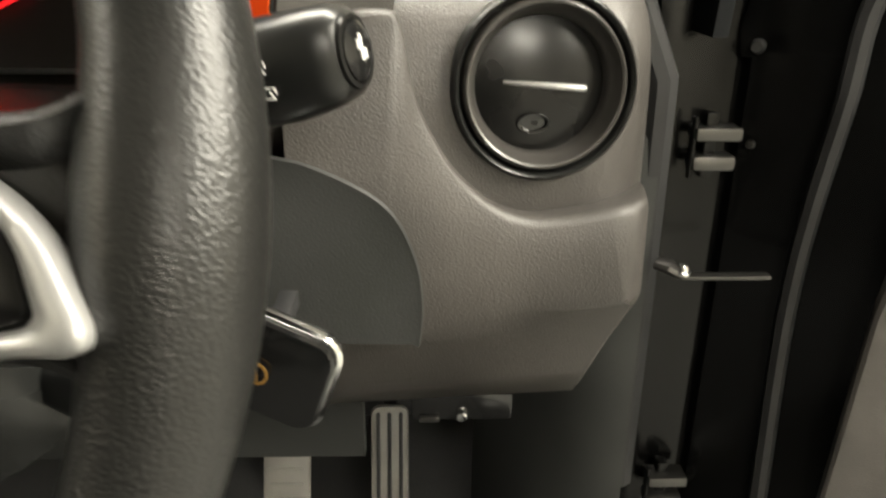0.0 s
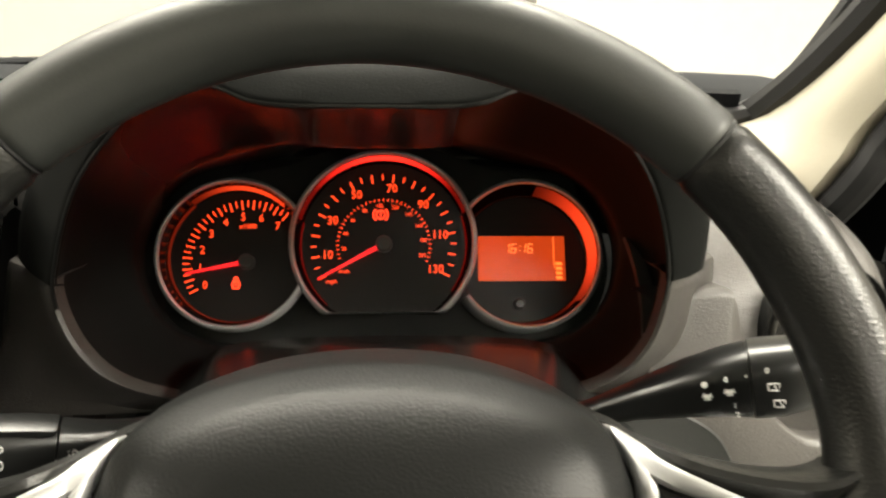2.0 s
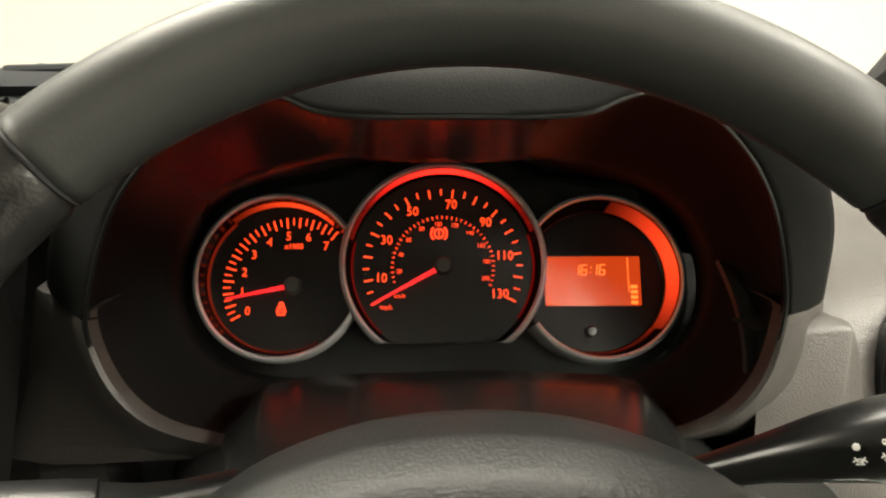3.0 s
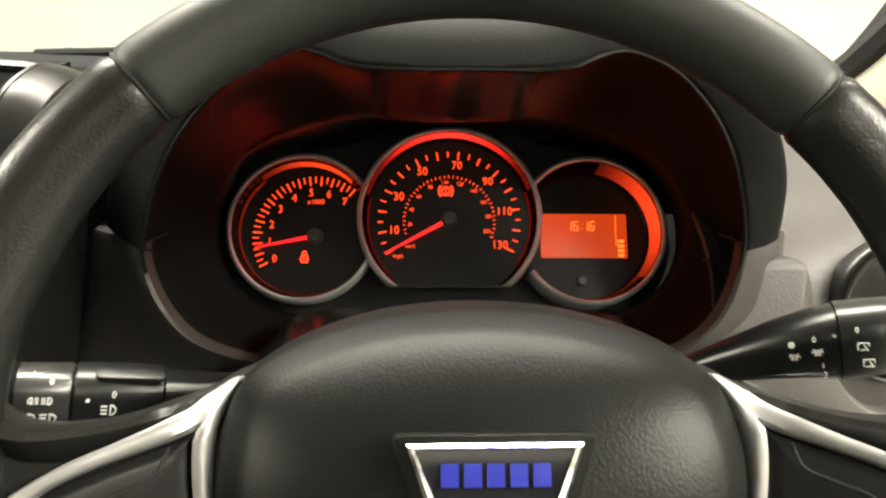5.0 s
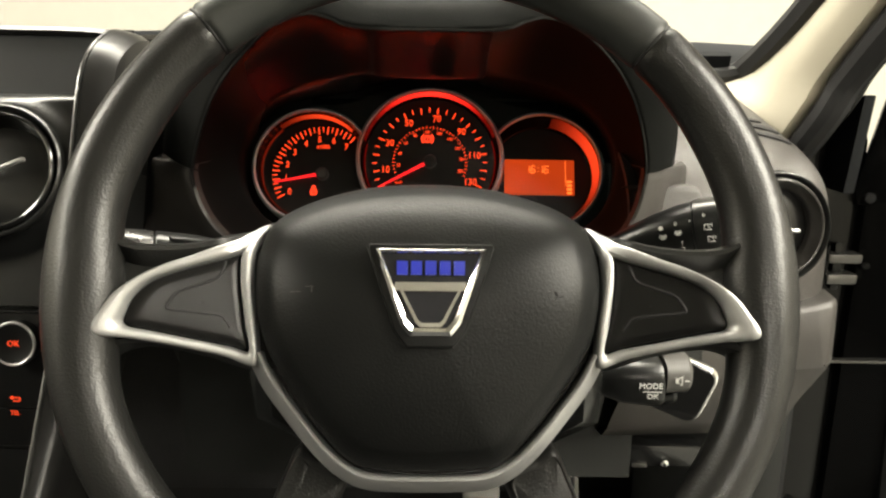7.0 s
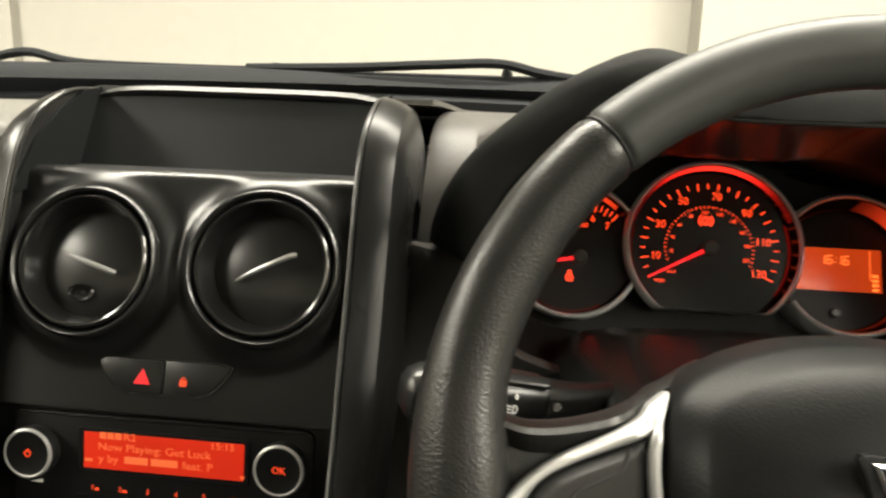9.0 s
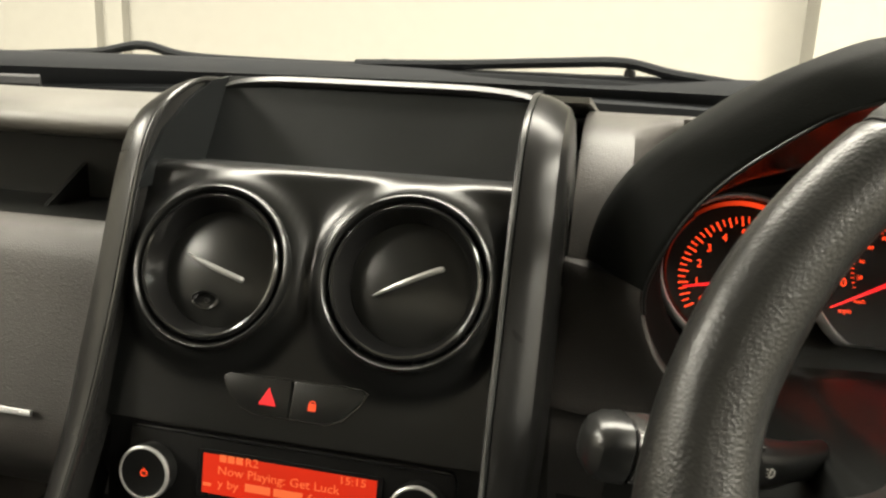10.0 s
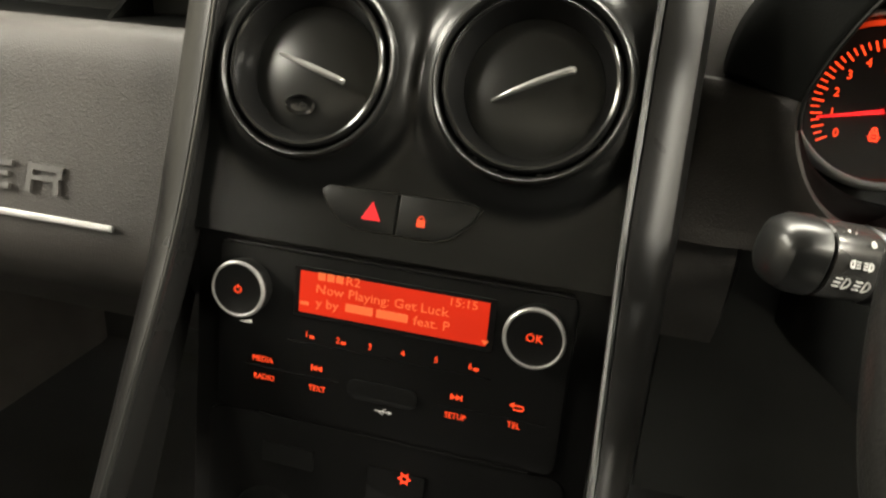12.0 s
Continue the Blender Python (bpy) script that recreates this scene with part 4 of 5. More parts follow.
def wiper_symbol(s=1.0):
    return [arc_bar(0, -0.0032 * s, 0.0042 * s, 0.0004, 40, 140), bar(-0.0016 * s, 0.0002, 0.0004, 0.004 * s, 0, 25), bar(0.0016 * s, 0.0002, 0.0004, 0.004 * s, 0, -25), arc_bar(0, 0.0014 * s, 0.0018 * s, 0.0004, 200, 340), bar(0, -0.0018 * s, 0.0042 * s, 0.0004)]


stalk = thing("wiper_stalk", pose(0.1745, 0.134, 1.0140, 0, -11, -20), "black wiper stalk with white symbols and a tip button", "stalk")
SI = pose(-0.16, -0.135, -1.012)
rows = [section(*r) for r in ((0.085, 0.150, 0.988, 0.007, 0.007), (0.112, 0.142, 0.998, 0.007, 0.007), (0.135, 0.138, 1.006, 0.0105, 0.0090), (0.158, 0.136, 1.0115, 0.0142, 0.0128), (0.176, 0.135, 1.0145, 0.016, 0.0152), (0.1855, 0.135, 1.0148, 0.0165, 0.0165))]
part("lever", moved(loft(rows, closed=True, caps=True), SI), SATIN, stalk)
rows = [section(*r) for r in ((0.1862, 0.135, 1.0150, 0.0175, 0.0172), (0.198, 0.135, 1.0155, 0.0172, 0.0170), (0.209, 0.136, 1.0165, 0.0160, 0.0158), (0.2145, 0.136, 1.017, 0.0142, 0.0140), (0.2168, 0.136, 1.017, 0.0118, 0.0116))]
part("turning_tip", moved(loft(rows, closed=True, caps=True), SI), SATIN, stalk, "satin black turning end")
part("tip_ring", moved(moved(lathe([(0.0116, 0.0), (0.0114, 0.0014), (0.0098, 0.0016), (0.0096, 0.0)], 28), pose(0.2166, 0.136, 1.017, 0, 90, 0)), SI), PEWTER, stalk, "grey ring round the tip button")
btn = part("tip_button", moved(moved(lathe([(0.0095, 0.0), (0.0093, 0.0020), (0.0075, 0.0027), (0.0, 0.0029)], 28), pose(0.2166, 0.136, 1.017, 0, 90, 0)), SI), GLOSS, stalk, "gloss black tip button")
part("print", moved(moved(merge(bar(0, 0.001, 0.0012, 0.008), bar(0.0022, -0.001, 0.0012, 0.003), bar(-0.002, 0.002, 0.001, 0.003)), pose(0.2197, 0.136, 1.017, 90, 0, 90)), SI), INK, btn, "white printed mark")
for x, z, kind in ((0.1670, 1.0135, 1), (0.1765, 1.0155, 1), (0.1945, 1.0175, 2), (0.1962, 1.0098, 2)):
    y = 0.1190 if x < 0.17 else 0.1182 if x < 0.18 else 0.1165
    sym = wiper_symbol(0.72) if kind == 1 else [bar(0, 0.0022, 0.0058, 0.0005), bar(0, -0.0018, 0.0036, 0.0005), bar(-0.0028, 0.0002, 0.0005, 0.004), bar(0.0028, 0.0012, 0.0005, 0.0024), bar(0.0012, -0.0006, 0.0005, 0.004, 0, 30)]
    print_on(stalk, sym, SI @ plane(x, y, z, 0) @ Matrix.Scale(1.0 if kind == 1 else 0.78, 4))
for x, z, t in ((0.1755, 1.0212, "0"), (0.1783, 1.0088, "1"), (0.1790, 1.0045, "2"), (0.1925, 1.0250, "0")):
    part("print", moved(letters(t, 0.0034), SI @ plane(x, 0.1186 if x < 0.18 else 0.1172, z, 0)), INK, stalk, "white printed mark")
part("print", moved(bar(0, 0, 0.0012, 0.0012), SI @ plane(0.1840, 0.1195, 1.0220, 0)), INK, stalk)
part("print", moved(arc_bar(0, 0, 0.0008, 0.0012, 0, 360), SI @ plane(0.1662, 0.1195, 1.0190, 0)), INK, stalk)

lstalk = thing("light_stalk", pose(-0.1265, 0.103, 1.0035, 0, 10, 20) @ Matrix.Scale(0.92, 4), "black light switch stalk with white lamp symbols", "stalk")
LI = pose(0.14, -0.10, -1.008)
rows = [section(*r) for r in ((-0.045, 0.135, 1.004, 0.008, 0.008), (-0.085, 0.115, 1.006, 0.009, 0.009), (-0.102, 0.108, 1.0065, 0.0115, 0.0105), (-0.1165, 0.105, 1.007, 0.0135, 0.0125))]
part("lever", moved(loft(rows, closed=True, caps=True), LI), SATIN, lstalk)
rows = [section(*r) for r in ((-0.1175, 0.105, 1.007, 0.0145, 0.0135), (-0.130, 0.103, 1.0075, 0.0155, 0.0145), (-0.1545, 0.101, 1.008, 0.0155, 0.0145), (-0.1555, 0.101, 1.008, 0.0145, 0.0135))]
part("fog_ring", moved(loft(rows, closed=True, caps=True), LI), SATIN, lstalk, "ribbed black turning ring")
rows = [section(*r) for r in ((-0.1562, 0.101, 1.008, 0.0145, 0.0135), (-0.1575, 0.101, 1.008, 0.0152, 0.0142), (-0.178, 0.0990, 1.008, 0.0152, 0.0142), (-0.1788, 0.0990, 1.008, 0.0142, 0.0132))]
part("turning_band", moved(loft(rows, closed=True, caps=True), LI), STALKBAND, lstalk, "satin dark turning band with lamp symbols")
rows = [section(*r) for r in ((-0.1792, 0.0990, 1.008, 0.0140, 0.0130), (-0.1805, 0.0990, 1.008, 0.0156, 0.0146), (-0.188, 0.0985, 1.0078, 0.0152, 0.0142), (-0.1935, 0.098, 1.0075, 0.0130, 0.0122), (-0.1965, 0.098, 1.0075, 0.0090, 0.0085), (-0.1975, 0.098, 1.0075, 0.004, 0.004))]
part("turning_tip", moved(loft(rows, closed=True, caps=True), LI), SATIN, lstalk, "rounded black turning end")
part("ridge", moved(prism(rounded(-0.147, -0.117, -0.004, 0.004, 0.0035), 0.0, 0.0028, 0.0012, 3), LI @ pose(0, 0.094, 1.0198, 12, 0, 0)), SATIN, lstalk, "raised thumb ridge")


def lamp_symbol(s=1.0):
    return [arc_bar(0.0006 * s, 0, 0.0024 * s, 0.0005, -90, 90), bar(0.0006 * s, 0, 0.0005, 0.0048 * s)] + [bar(-0.0022 * s, (k - 1) * 0.0018 * s, 0.0028 * s, 0.0005) for k in range(3)]


def on_stalk(x, angle, lift=0.0004):
    """A frame on the stalk's rounded front, angle degrees above its middle."""
    a = radians(angle)
    swell = 1 + 0.10 * math.sin(2 * abs(a)) ** 2
    return LI @ plane(x, 0.0995 - (0.0153 * swell + lift) * math.cos(a), 1.008 + (0.0144 * swell + lift) * math.sin(a), angle)


for x, angle in ((-0.1722, -14), (-0.1640, -14), (-0.1400, 2)):
    print_on(lstalk, lamp_symbol(0.95), on_stalk(x, angle))
print_on(lstalk, lamp_symbol(0.6), on_stalk(-0.1650, 16))
print_on(lstalk, lamp_symbol(0.6), on_stalk(-0.1705, 16) @ Matrix.Diagonal((-1, 1, 1, 1)))
for x, angle in ((-0.1640, 46), (-0.1385, 28)):
    part("print", moved(letters("0", 0.0042), on_stalk(x, angle)), INK, lstalk)
part("print", moved(bar(0, 0, 0.0014, 0.0014), on_stalk(-0.1490, 18)), INK, lstalk)
print_on(lstalk, lamp_symbol(0.9), LI @ plane(-0.111, 0.0932, 1.0085, 0))
print_on(lstalk, [arc_bar(0, 0, 0.0016, 0.0005, 0, 360)] + [bar(0.0031 * math.cos(radians(45 * k)), 0.0031 * math.sin(radians(45 * k)), 0.0014, 0.0004, 0, 45 * k) for k in range(8)], LI @ plane(-0.1715, 0.0905, 1.0198, 55))

audio = thing("audio_remote", pose(0.162, 0.074, 0.9345), "small black audio remote with grey rocker behind the wheel", "audio remote")
AI = pose(-0.155, -0.075, -0.937)
rows = [section(*r) for r in ((0.085, 0.105, 0.938, 0.010, 0.006), (0.120, 0.090, 0.938, 0.013, 0.008), (0.138, 0.085, 0.938, 0.016, 0.0135), (0.160, 0.084, 0.9375, 0.0165, 0.0150), (0.1625, 0.084, 0.9375, 0.0155, 0.0140))]
part("body", moved(loft(rows, closed=True, caps=True), AI), SATIN, audio)
rows = [section(*r) for r in ((0.1632, 0.084, 0.9425, 0.0160, 0.0110), (0.177, 0.086, 0.9428, 0.0160, 0.0110), (0.180, 0.088, 0.9428, 0.0140, 0.0095), (0.1815, 0.090, 0.9428, 0.009, 0.006))]
part("rocker", moved(loft(rows, closed=True, caps=True), AI), GREYKEY, audio, "grey volume rocker")
rows = [section(*r) for r in ((0.1632, 0.090, 0.926, 0.010, 0.0045), (0.172, 0.090, 0.926, 0.010, 0.0045), (0.175, 0.091, 0.926, 0.008, 0.003))]
part("lower_key", moved(loft(rows, closed=True, caps=True), AI), SATIN, audio)
part("print", moved(letters("MODE", 0.0050), AI @ plane(0.1535, 0.0676, 0.9398, 0)), INK, audio, "white printed word")
part("print", moved(letters("OK", 0.0050), AI @ plane(0.1550, 0.0676, 0.9333, 0)), INK, audio, "white printed word")
part("print", moved(bar(0, 0, 0.011, 0.0004), AI @ plane(0.1545, 0.0674, 0.9364, 0)), INK, audio)
print_on(audio, [bar(-0.0026, 0, 0.0016, 0.0030), bar(-0.0008, 0.0018, 0.003, 0.0005, 0, 40), bar(-0.0008, -0.0018, 0.003, 0.0005, 0, -40), bar(0.0005, 0, 0.0005, 0.006), bar(0.0034, 0, 0.0026, 0.0005)], AI @ plane(0.1712, 0.0676, 0.9435, 0))

keyt = thing("ignition_key", pose(0.191, 0.120, 0.917), "black car key with a gold mark in the ignition", "key")
part("fob", moved(moved(prism(rounded(-0.024, 0.024, -0.020, 0.020, 0.009), -0.006, 0.006, 0.003, 3, False), pose(0, 0, 0, 90, 0, 0)), pose(0.0, 0, 0, 0, 20, -12)), GLOSS, keyt)
part("fob_rim", moved(moved(loft([[((r * 1.0) * x, r * y, z) for r, z in ((1.0, -0.002), (1.06, -0.001), (1.06, 0.001), (1.0, 0.002))] for x, y in rounded(-0.024, 0.024, -0.020, 0.020, 0.009)], closed=True, loop=True), pose(0, 0, 0, 90, 0, 0)), pose(0, 0, 0, 0, 20, -12)), CHROME, keyt)
part("mark", moved(moved(merge(arc_bar(0, 0, 0.0042, 0.0011, 0, 360), bar(0.0, 0.0, 0.001, 0.006, 0, 20)), pose(0, 0, 0, 90, 0, 0)), pose(-0.004, -0.0072, 0.0, 0, 20, -12)), GOLD, keyt, "gold printed mark")
part("blade", box(-0.006, 0.002, 0.004, 0.055, -0.004, 0.004, 0.001), RUBBER, keyt)


# ---- instrument cluster ----
GAUGE = plane(0.025, 0.345, 1.034, 23.7)
cluster = thing("instrument_cluster", GAUGE, "lit instrument cluster with three dials and orange figures", "instrument cluster")
GI = GAUGE.inverted()
# the lip of the hood, from the foot of one side over the top to the other; MIDX is its middle
MIDX = 0.0245
HALF = [(0.060, 0.232, 0.962), (0.105, 0.222, 0.966), (0.140, 0.213, 0.976), (0.165, 0.209, 0.990), (0.179, 0.205, 1.012), (0.1855, 0.206, 1.040), (0.184, 0.204, 1.060), (0.176, 0.199, 1.087), (0.165, 0.190, 1.107), (0.149, 0.180, 1.126), (0.127, 0.169, 1.143), (0.104, 0.163, 1.151), (0.090, 0.159, 1.149), (0.077, 0.155, 1.144), (0.060, 0.153, 1.142), (0.0245, 0.152, 1.142)]
RIDGE = [(0.050, -0.078, 0.018), (0.090, -0.077, 0.019), (0.120, -0.072, 0.022), (0.143, -0.061, 0.030), (0.156, -0.042, 0.038), (0.161, -0.020, 0.046), (0.158, -0.003, 0.054), (0.148, 0.015, 0.064), (0.132, 0.028, 0.073), (0.112, 0.037, 0.080), (0.090, 0.0425, 0.086), (0.070, 0.0455, 0.090), (0.056, 0.0455, 0.093), (0.042, 0.0440, 0.095), (0.024, 0.0425, 0.095), (0.0, 0.0420, 0.095)]
RECESS = [(0.050, -0.074, 0.006), (0.090, -0.072, 0.006), (0.122, -0.068, 0.006), (0.146, -0.056, 0.006), (0.160, -0.038, 0.006), (0.166, -0.015, 0.006), (0.164, 0.008, 0.006), (0.155, 0.030, 0.006), (0.138, 0.048, 0.006), (0.117, 0.056, 0.006), (0.094, 0.060, 0.006), (0.073, 0.064, 0.006), (0.058, 0.070, 0.006), (0.042, 0.076, 0.006), (0.024, 0.080, 0.006), (0.0, 0.081, 0.006)]
BRIM = [(0.075, 0.240, 0.952), (0.120, 0.232, 0.955), (0.155, 0.226, 0.966), (0.185, 0.221, 0.984), (0.203, 0.216, 1.012), (0.2080, 0.214, 1.044), (0.2095, 0.213, 1.066), (0.2075, 0.209, 1.084), (0.200, 0.201, 1.102), (0.187, 0.191, 1.121), (0.164, 0.183, 1.146), (0.138, 0.179, 1.164), (0.107, 0.177, 1.176), (0.082, 0.175, 1.172), (0.058, 0.172, 1.1665), (0.0245, 0.170, 1.165)]
N = 121


def both_sides(half, middle):
    """Carries a half outline over to the other side."""
    return half + [(2 * middle - p[0], p[1], p[2]) for p in half[-2::-1]]


# the console side spreads wider than the door side
LEFT_LIP = [(-0.100, 0.181, 1.126), (-0.119, 0.192, 1.107), (-0.133, 0.202, 1.087), (-0.145, 0.210, 1.060), (-0.150, 0.213, 1.036), (-0.141, 0.212, 1.008), (-0.123, 0.213, 0.987), (-0.093, 0.217, 0.974), (-0.056, 0.224, 0.966), (-0.011, 0.232, 0.962)]
LEFT_BRIM = [(-0.116, 0.193, 1.146), (-0.142, 0.208, 1.124), (-0.160, 0.226, 1.105), (-0.173, 0.238, 1.085), (-0.181, 0.244, 1.066), (-0.184, 0.246, 1.044), (-0.182, 0.246, 1.012), (-0.160, 0.246, 0.984), (-0.106, 0.232, 0.966), (-0.071, 0.232, 0.955), (-0.026, 0.240, 0.952)]
lip = curve_through(both_sides(HALF, MIDX)[:-10] + LEFT_LIP, N)
brim = curve_through(both_sides(BRIM, MIDX)[:-11] + LEFT_BRIM, N)
ridge = [GAUGE @ p for p in curve_through(both_sides(RIDGE, -0.0005), N)]
deep = [GAUGE @ p for p in curve_through(both_sides(RECESS, -0.0005), N)]
rows = []
for p, r, d in zip(lip, ridge, deep):
    away = Vector((p.x - MIDX, 0, (p.z - 1.05) * 1.5))
    swell = away.normalized() * 0.009
    rows.append([GI @ v for v in (p + Vector((0, 0.002, 0)), p.lerp(r, 0.10) + swell * 0.5, p.lerp(r, 0.3) + swell, p.lerp(r, 0.55) + swell, p.lerp(r, 0.8) + swell * 0.55, p.lerp(r, 0.93) + swell * 0.2, r, r.lerp(d, 0.05) + (r - p).normalized() * 0.003, r.lerp(d, 0.4), d)])
smooth = rows[:]
for _ in range(3):
    smooth = [smooth[0]] + [[(a + b * 2 + c) / 4 for a, b, c in zip(smooth[i - 1], smooth[i], smooth[i + 1])] for i in range(1, N - 1)] + [smooth[-1]]
rows = [[r[0]] + q[1:] for r, q in zip(rows, smooth)]
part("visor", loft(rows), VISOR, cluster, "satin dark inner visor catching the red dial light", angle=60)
first = next(i for i in range(N) if lip[i].z > 1.040)
last = N - 1 - first
rows = []
for i in range(first, last + 1):
    p, q = lip[i], brim[i]
    back = Vector((q.x * 0.96 + 0.001, 0.50, min(1.112, q.z - 0.035)))
    rows.append([GI @ v for v in (p + Vector((0, 0.004, 0)), p + Vector((0, -0.0010, 0)), p.lerp(q, 0.06) + Vector((0, -0.0030, 0)), p.lerp(q, 0.13) + Vector((0, -0.0034, 0)), p.lerp(q, 0.5) + Vector((0, -0.005, 0)), p.lerp(q, 0.82) + Vector((0, -0.0035, 0.0005)), q, q.lerp(back, 0.04) + Vector((0, 0, 0.0045)), q.lerp(back, 0.14) + Vector((0, 0, 0.0075)), q.lerp(back, 0.45) + Vector((0, 0, 0.006)), back)])
ends = []
for row in (rows[0], rows[-1]):
    low = [GAUGE @ v for v in row]
    ends.append([GI @ Vector((w.x, w.y + 0.016, w.z - 0.004)) for w in low])
part("hood", loft([ends[0]] + rows + [ends[1]]), HOOD, cluster, "matt black instrument hood", angle=60)
# the lip's bright edge line is a highlight, shaped here as a thin bead
part("lip_highlight_bead", tube([GI @ (lip[i] + Vector((0, -0.0012, 0))) for i in range(first - 2, last + 3)], 0.0011, 8), SATIN, cluster, "fine satin bead added to draw the highlight along the hood's lip")
# grained mouldings that meet the visor's lower edge on either side
for side in (1, -1):
    foot = []
    for i in range(first + 1):
        p = lip[i] if side > 0 else lip[N - 1 - i]
        far = (0.232 if side > 0 else -0.200) + side * max(0.0, 1.0 - p.z) * 0.2
        yb = 0.250 if side > 0 else 0.2285 + (p.z - 0.965) * 0.40
        y1 = p.y + 0.016 if side > 0 else p.y * 0.45 + yb * 0.55
        foot.append([GI @ Vector(v) for v in ((p.x, p.y + 0.012, p.z), (p.x, p.y + 0.0015, p.z), (p.x + side * 0.002, p.y - 0.0005, p.z), (p.x + side * 0.007, p.y + 0.002, p.z - 0.001), (p.x + (far - p.x) * 0.45, y1, p.z - 0.002), (p.x + (far - p.x) * 0.85, yb - 0.004, p.z - 0.002), (far, yb + 0.004, p.z - 0.002), (far + side * 0.004, yb + 0.03, p.z - 0.002))])
    top = [v + GI.to_3x3() @ Vector((0, 0.035, 0.001)) for v in foot[-1]]
    ease = [v + GI.to_3x3() @ Vector((0, 0.003, 0.003)) for v in foot[-1]]
    part("hood_foot", loft(foot + [ease, top]), DASH, cluster, "grained foot of the instrument hood", angle=40)
# back plate that fills the visor behind the dials
plate = [(x * 1.02, y * 1.02) for x, y in [(p.x, p.y) for p in curve_through([(x, y, 0) for x, y, z in both_sides(RECESS, -0.0005)], 90)]]
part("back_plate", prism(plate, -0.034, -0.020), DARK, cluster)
# black surround between the dials
SP, TA, LC = (0.0, 0.0008, 0.0648), (-0.1065, -0.0070, 0.0530), (0.1035, -0.0080, 0.0533)


def bezel(cx, cy, r, z, flat=None, depth=0.018, arc=None, wall=GLOSS, back=0.010):
    def shaped(bm):
        for v in bm.verts:
            if flat is not None:
                lim = flat * (1 - (r - math.hypot(v.co.x, v.co.y)) * 2)
                if v.co.y < lim:
                    v.co.y = lim
        return moved(bm, pose(cx, cy, z))
    ring = part("bezel", shaped(lathe([(r + 0.003, -back), (r + 0.0022, -0.002), (r + 0.0008, 0.0), (r - 0.0004, 0.0004), (r - 0.0012, -0.0006), (r - 0.0016, -0.002)], 96, arc=arc)), BEZEL, cluster, "polished metal dial bezel", angle=50)
    part("bezel_wall", shaped(lathe([(r - 0.0014, -0.0016), (r - 0.0042, -depth + 0.001), (r - 0.0055, -depth)], 96, arc=arc)), wall, ring, "dark inner wall of the dial", angle=50)
    return ring


def dial_face(cx, cy, r, z, flat=None):
    out = []
    for k in range(96):
        an = 2 * math.pi * k / 96
        x, y = r * math.cos(an), r * math.sin(an)
        if flat is not None:
            y = max(y, flat)
        out.append((cx + x, cy + y))
    return prism(out, z - 0.002, z)


speedo_ring = bezel(*SP, 0.016, flat=-0.0515)
tach_ring = bezel(*TA, 0.011, arc=(36, 334))
info_ring = bezel(*LC, 0.011, back=0.034, depth=0.028, arc=(-145, 145))
speedo = part("speedometer_face", dial_face(SP[0], SP[1], 0.0605, 0.0, -0.0500), DIAL, cluster, "black speedometer face with orange figures")
tach = part("rev_counter_face", dial_face(TA[0], TA[1], 0.0495, -0.006), DIAL, cluster, "black rev counter face with orange figures")
info = part("display_face", dial_face(LC[0], LC[1], 0.0505, -0.0195), DIAL, cluster, "black display dial")
# glowing light guides in the dial walls
part("light_guide", moved(lathe([(SP[2] - 0.0022, -0.0025), (SP[2] - 0.0038, -0.0085)], 60, arc=(20, 165)), pose(SP[0], SP[1], 0.0158)), RING, speedo_ring, "red light guide round the speedometer")
part("light_guide", moved(lathe([(SP[2] - 0.0044, -0.013), (SP[2] - 0.0054, -0.0158)], 60, arc=(165, 228)), pose(SP[0], SP[1], 0.0158)), RING, speedo_ring)
part("light_guide", moved(lathe([(SP[2] - 0.0044, -0.013), (SP[2] - 0.0054, -0.0158)], 60, arc=(-36, 20)), pose(SP[0], SP[1], 0.0158)), RING, speedo_ring)
part("light_guide", moved(lathe([(TA[2] - 0.0030, -0.006), (TA[2] - 0.0046, -0.0125)], 60, arc=(46, 130)), pose(TA[0], TA[1], 0.0108)), RINGT, tach_ring, "orange light guide round the rev counter")
part("light_guide", moved(lathe([(TA[2] - 0.0044, -0.0125), (TA[2] - 0.0054, -0.0160)], 60, arc=(130, 300)), pose(TA[0], TA[1], 0.0108)), RINGT, tach_ring)
part("light_guide", moved(lathe([(LC[2] - 0.0022, -0.004), (LC[2] - 0.0046, -0.0235)], 60, arc=(-42, 80)), pose(LC[0], LC[1], 0.0108)), RINGO, info_ring, "orange light guide round the display dial")
part("light_guide", moved(lathe([(LC[2] - 0.0036, -0.0180), (LC[2] - 0.0050, -0.0250)], 60, arc=(205, 318)), pose(LC[0], LC[1], 0.0108)), RINGO, info_ring)


def ticks(face, hub, r0, r1, w, angles, z):
    for t in angles:
        part("tick", bar(hub[0] + (r0 + r1) / 2 * math.cos(radians(t)), hub[1] + (r0 + r1) / 2 * math.sin(radians(t)), r1 - r0, w, z, t), ORANGE, face)


HUB, THUB = (0.0, 0.0), (-0.0990, -0.0117)


def mph(v):
    return 208.5 - 1.805 * v


def rev(v):
    return 209.0 - 22.4 * v


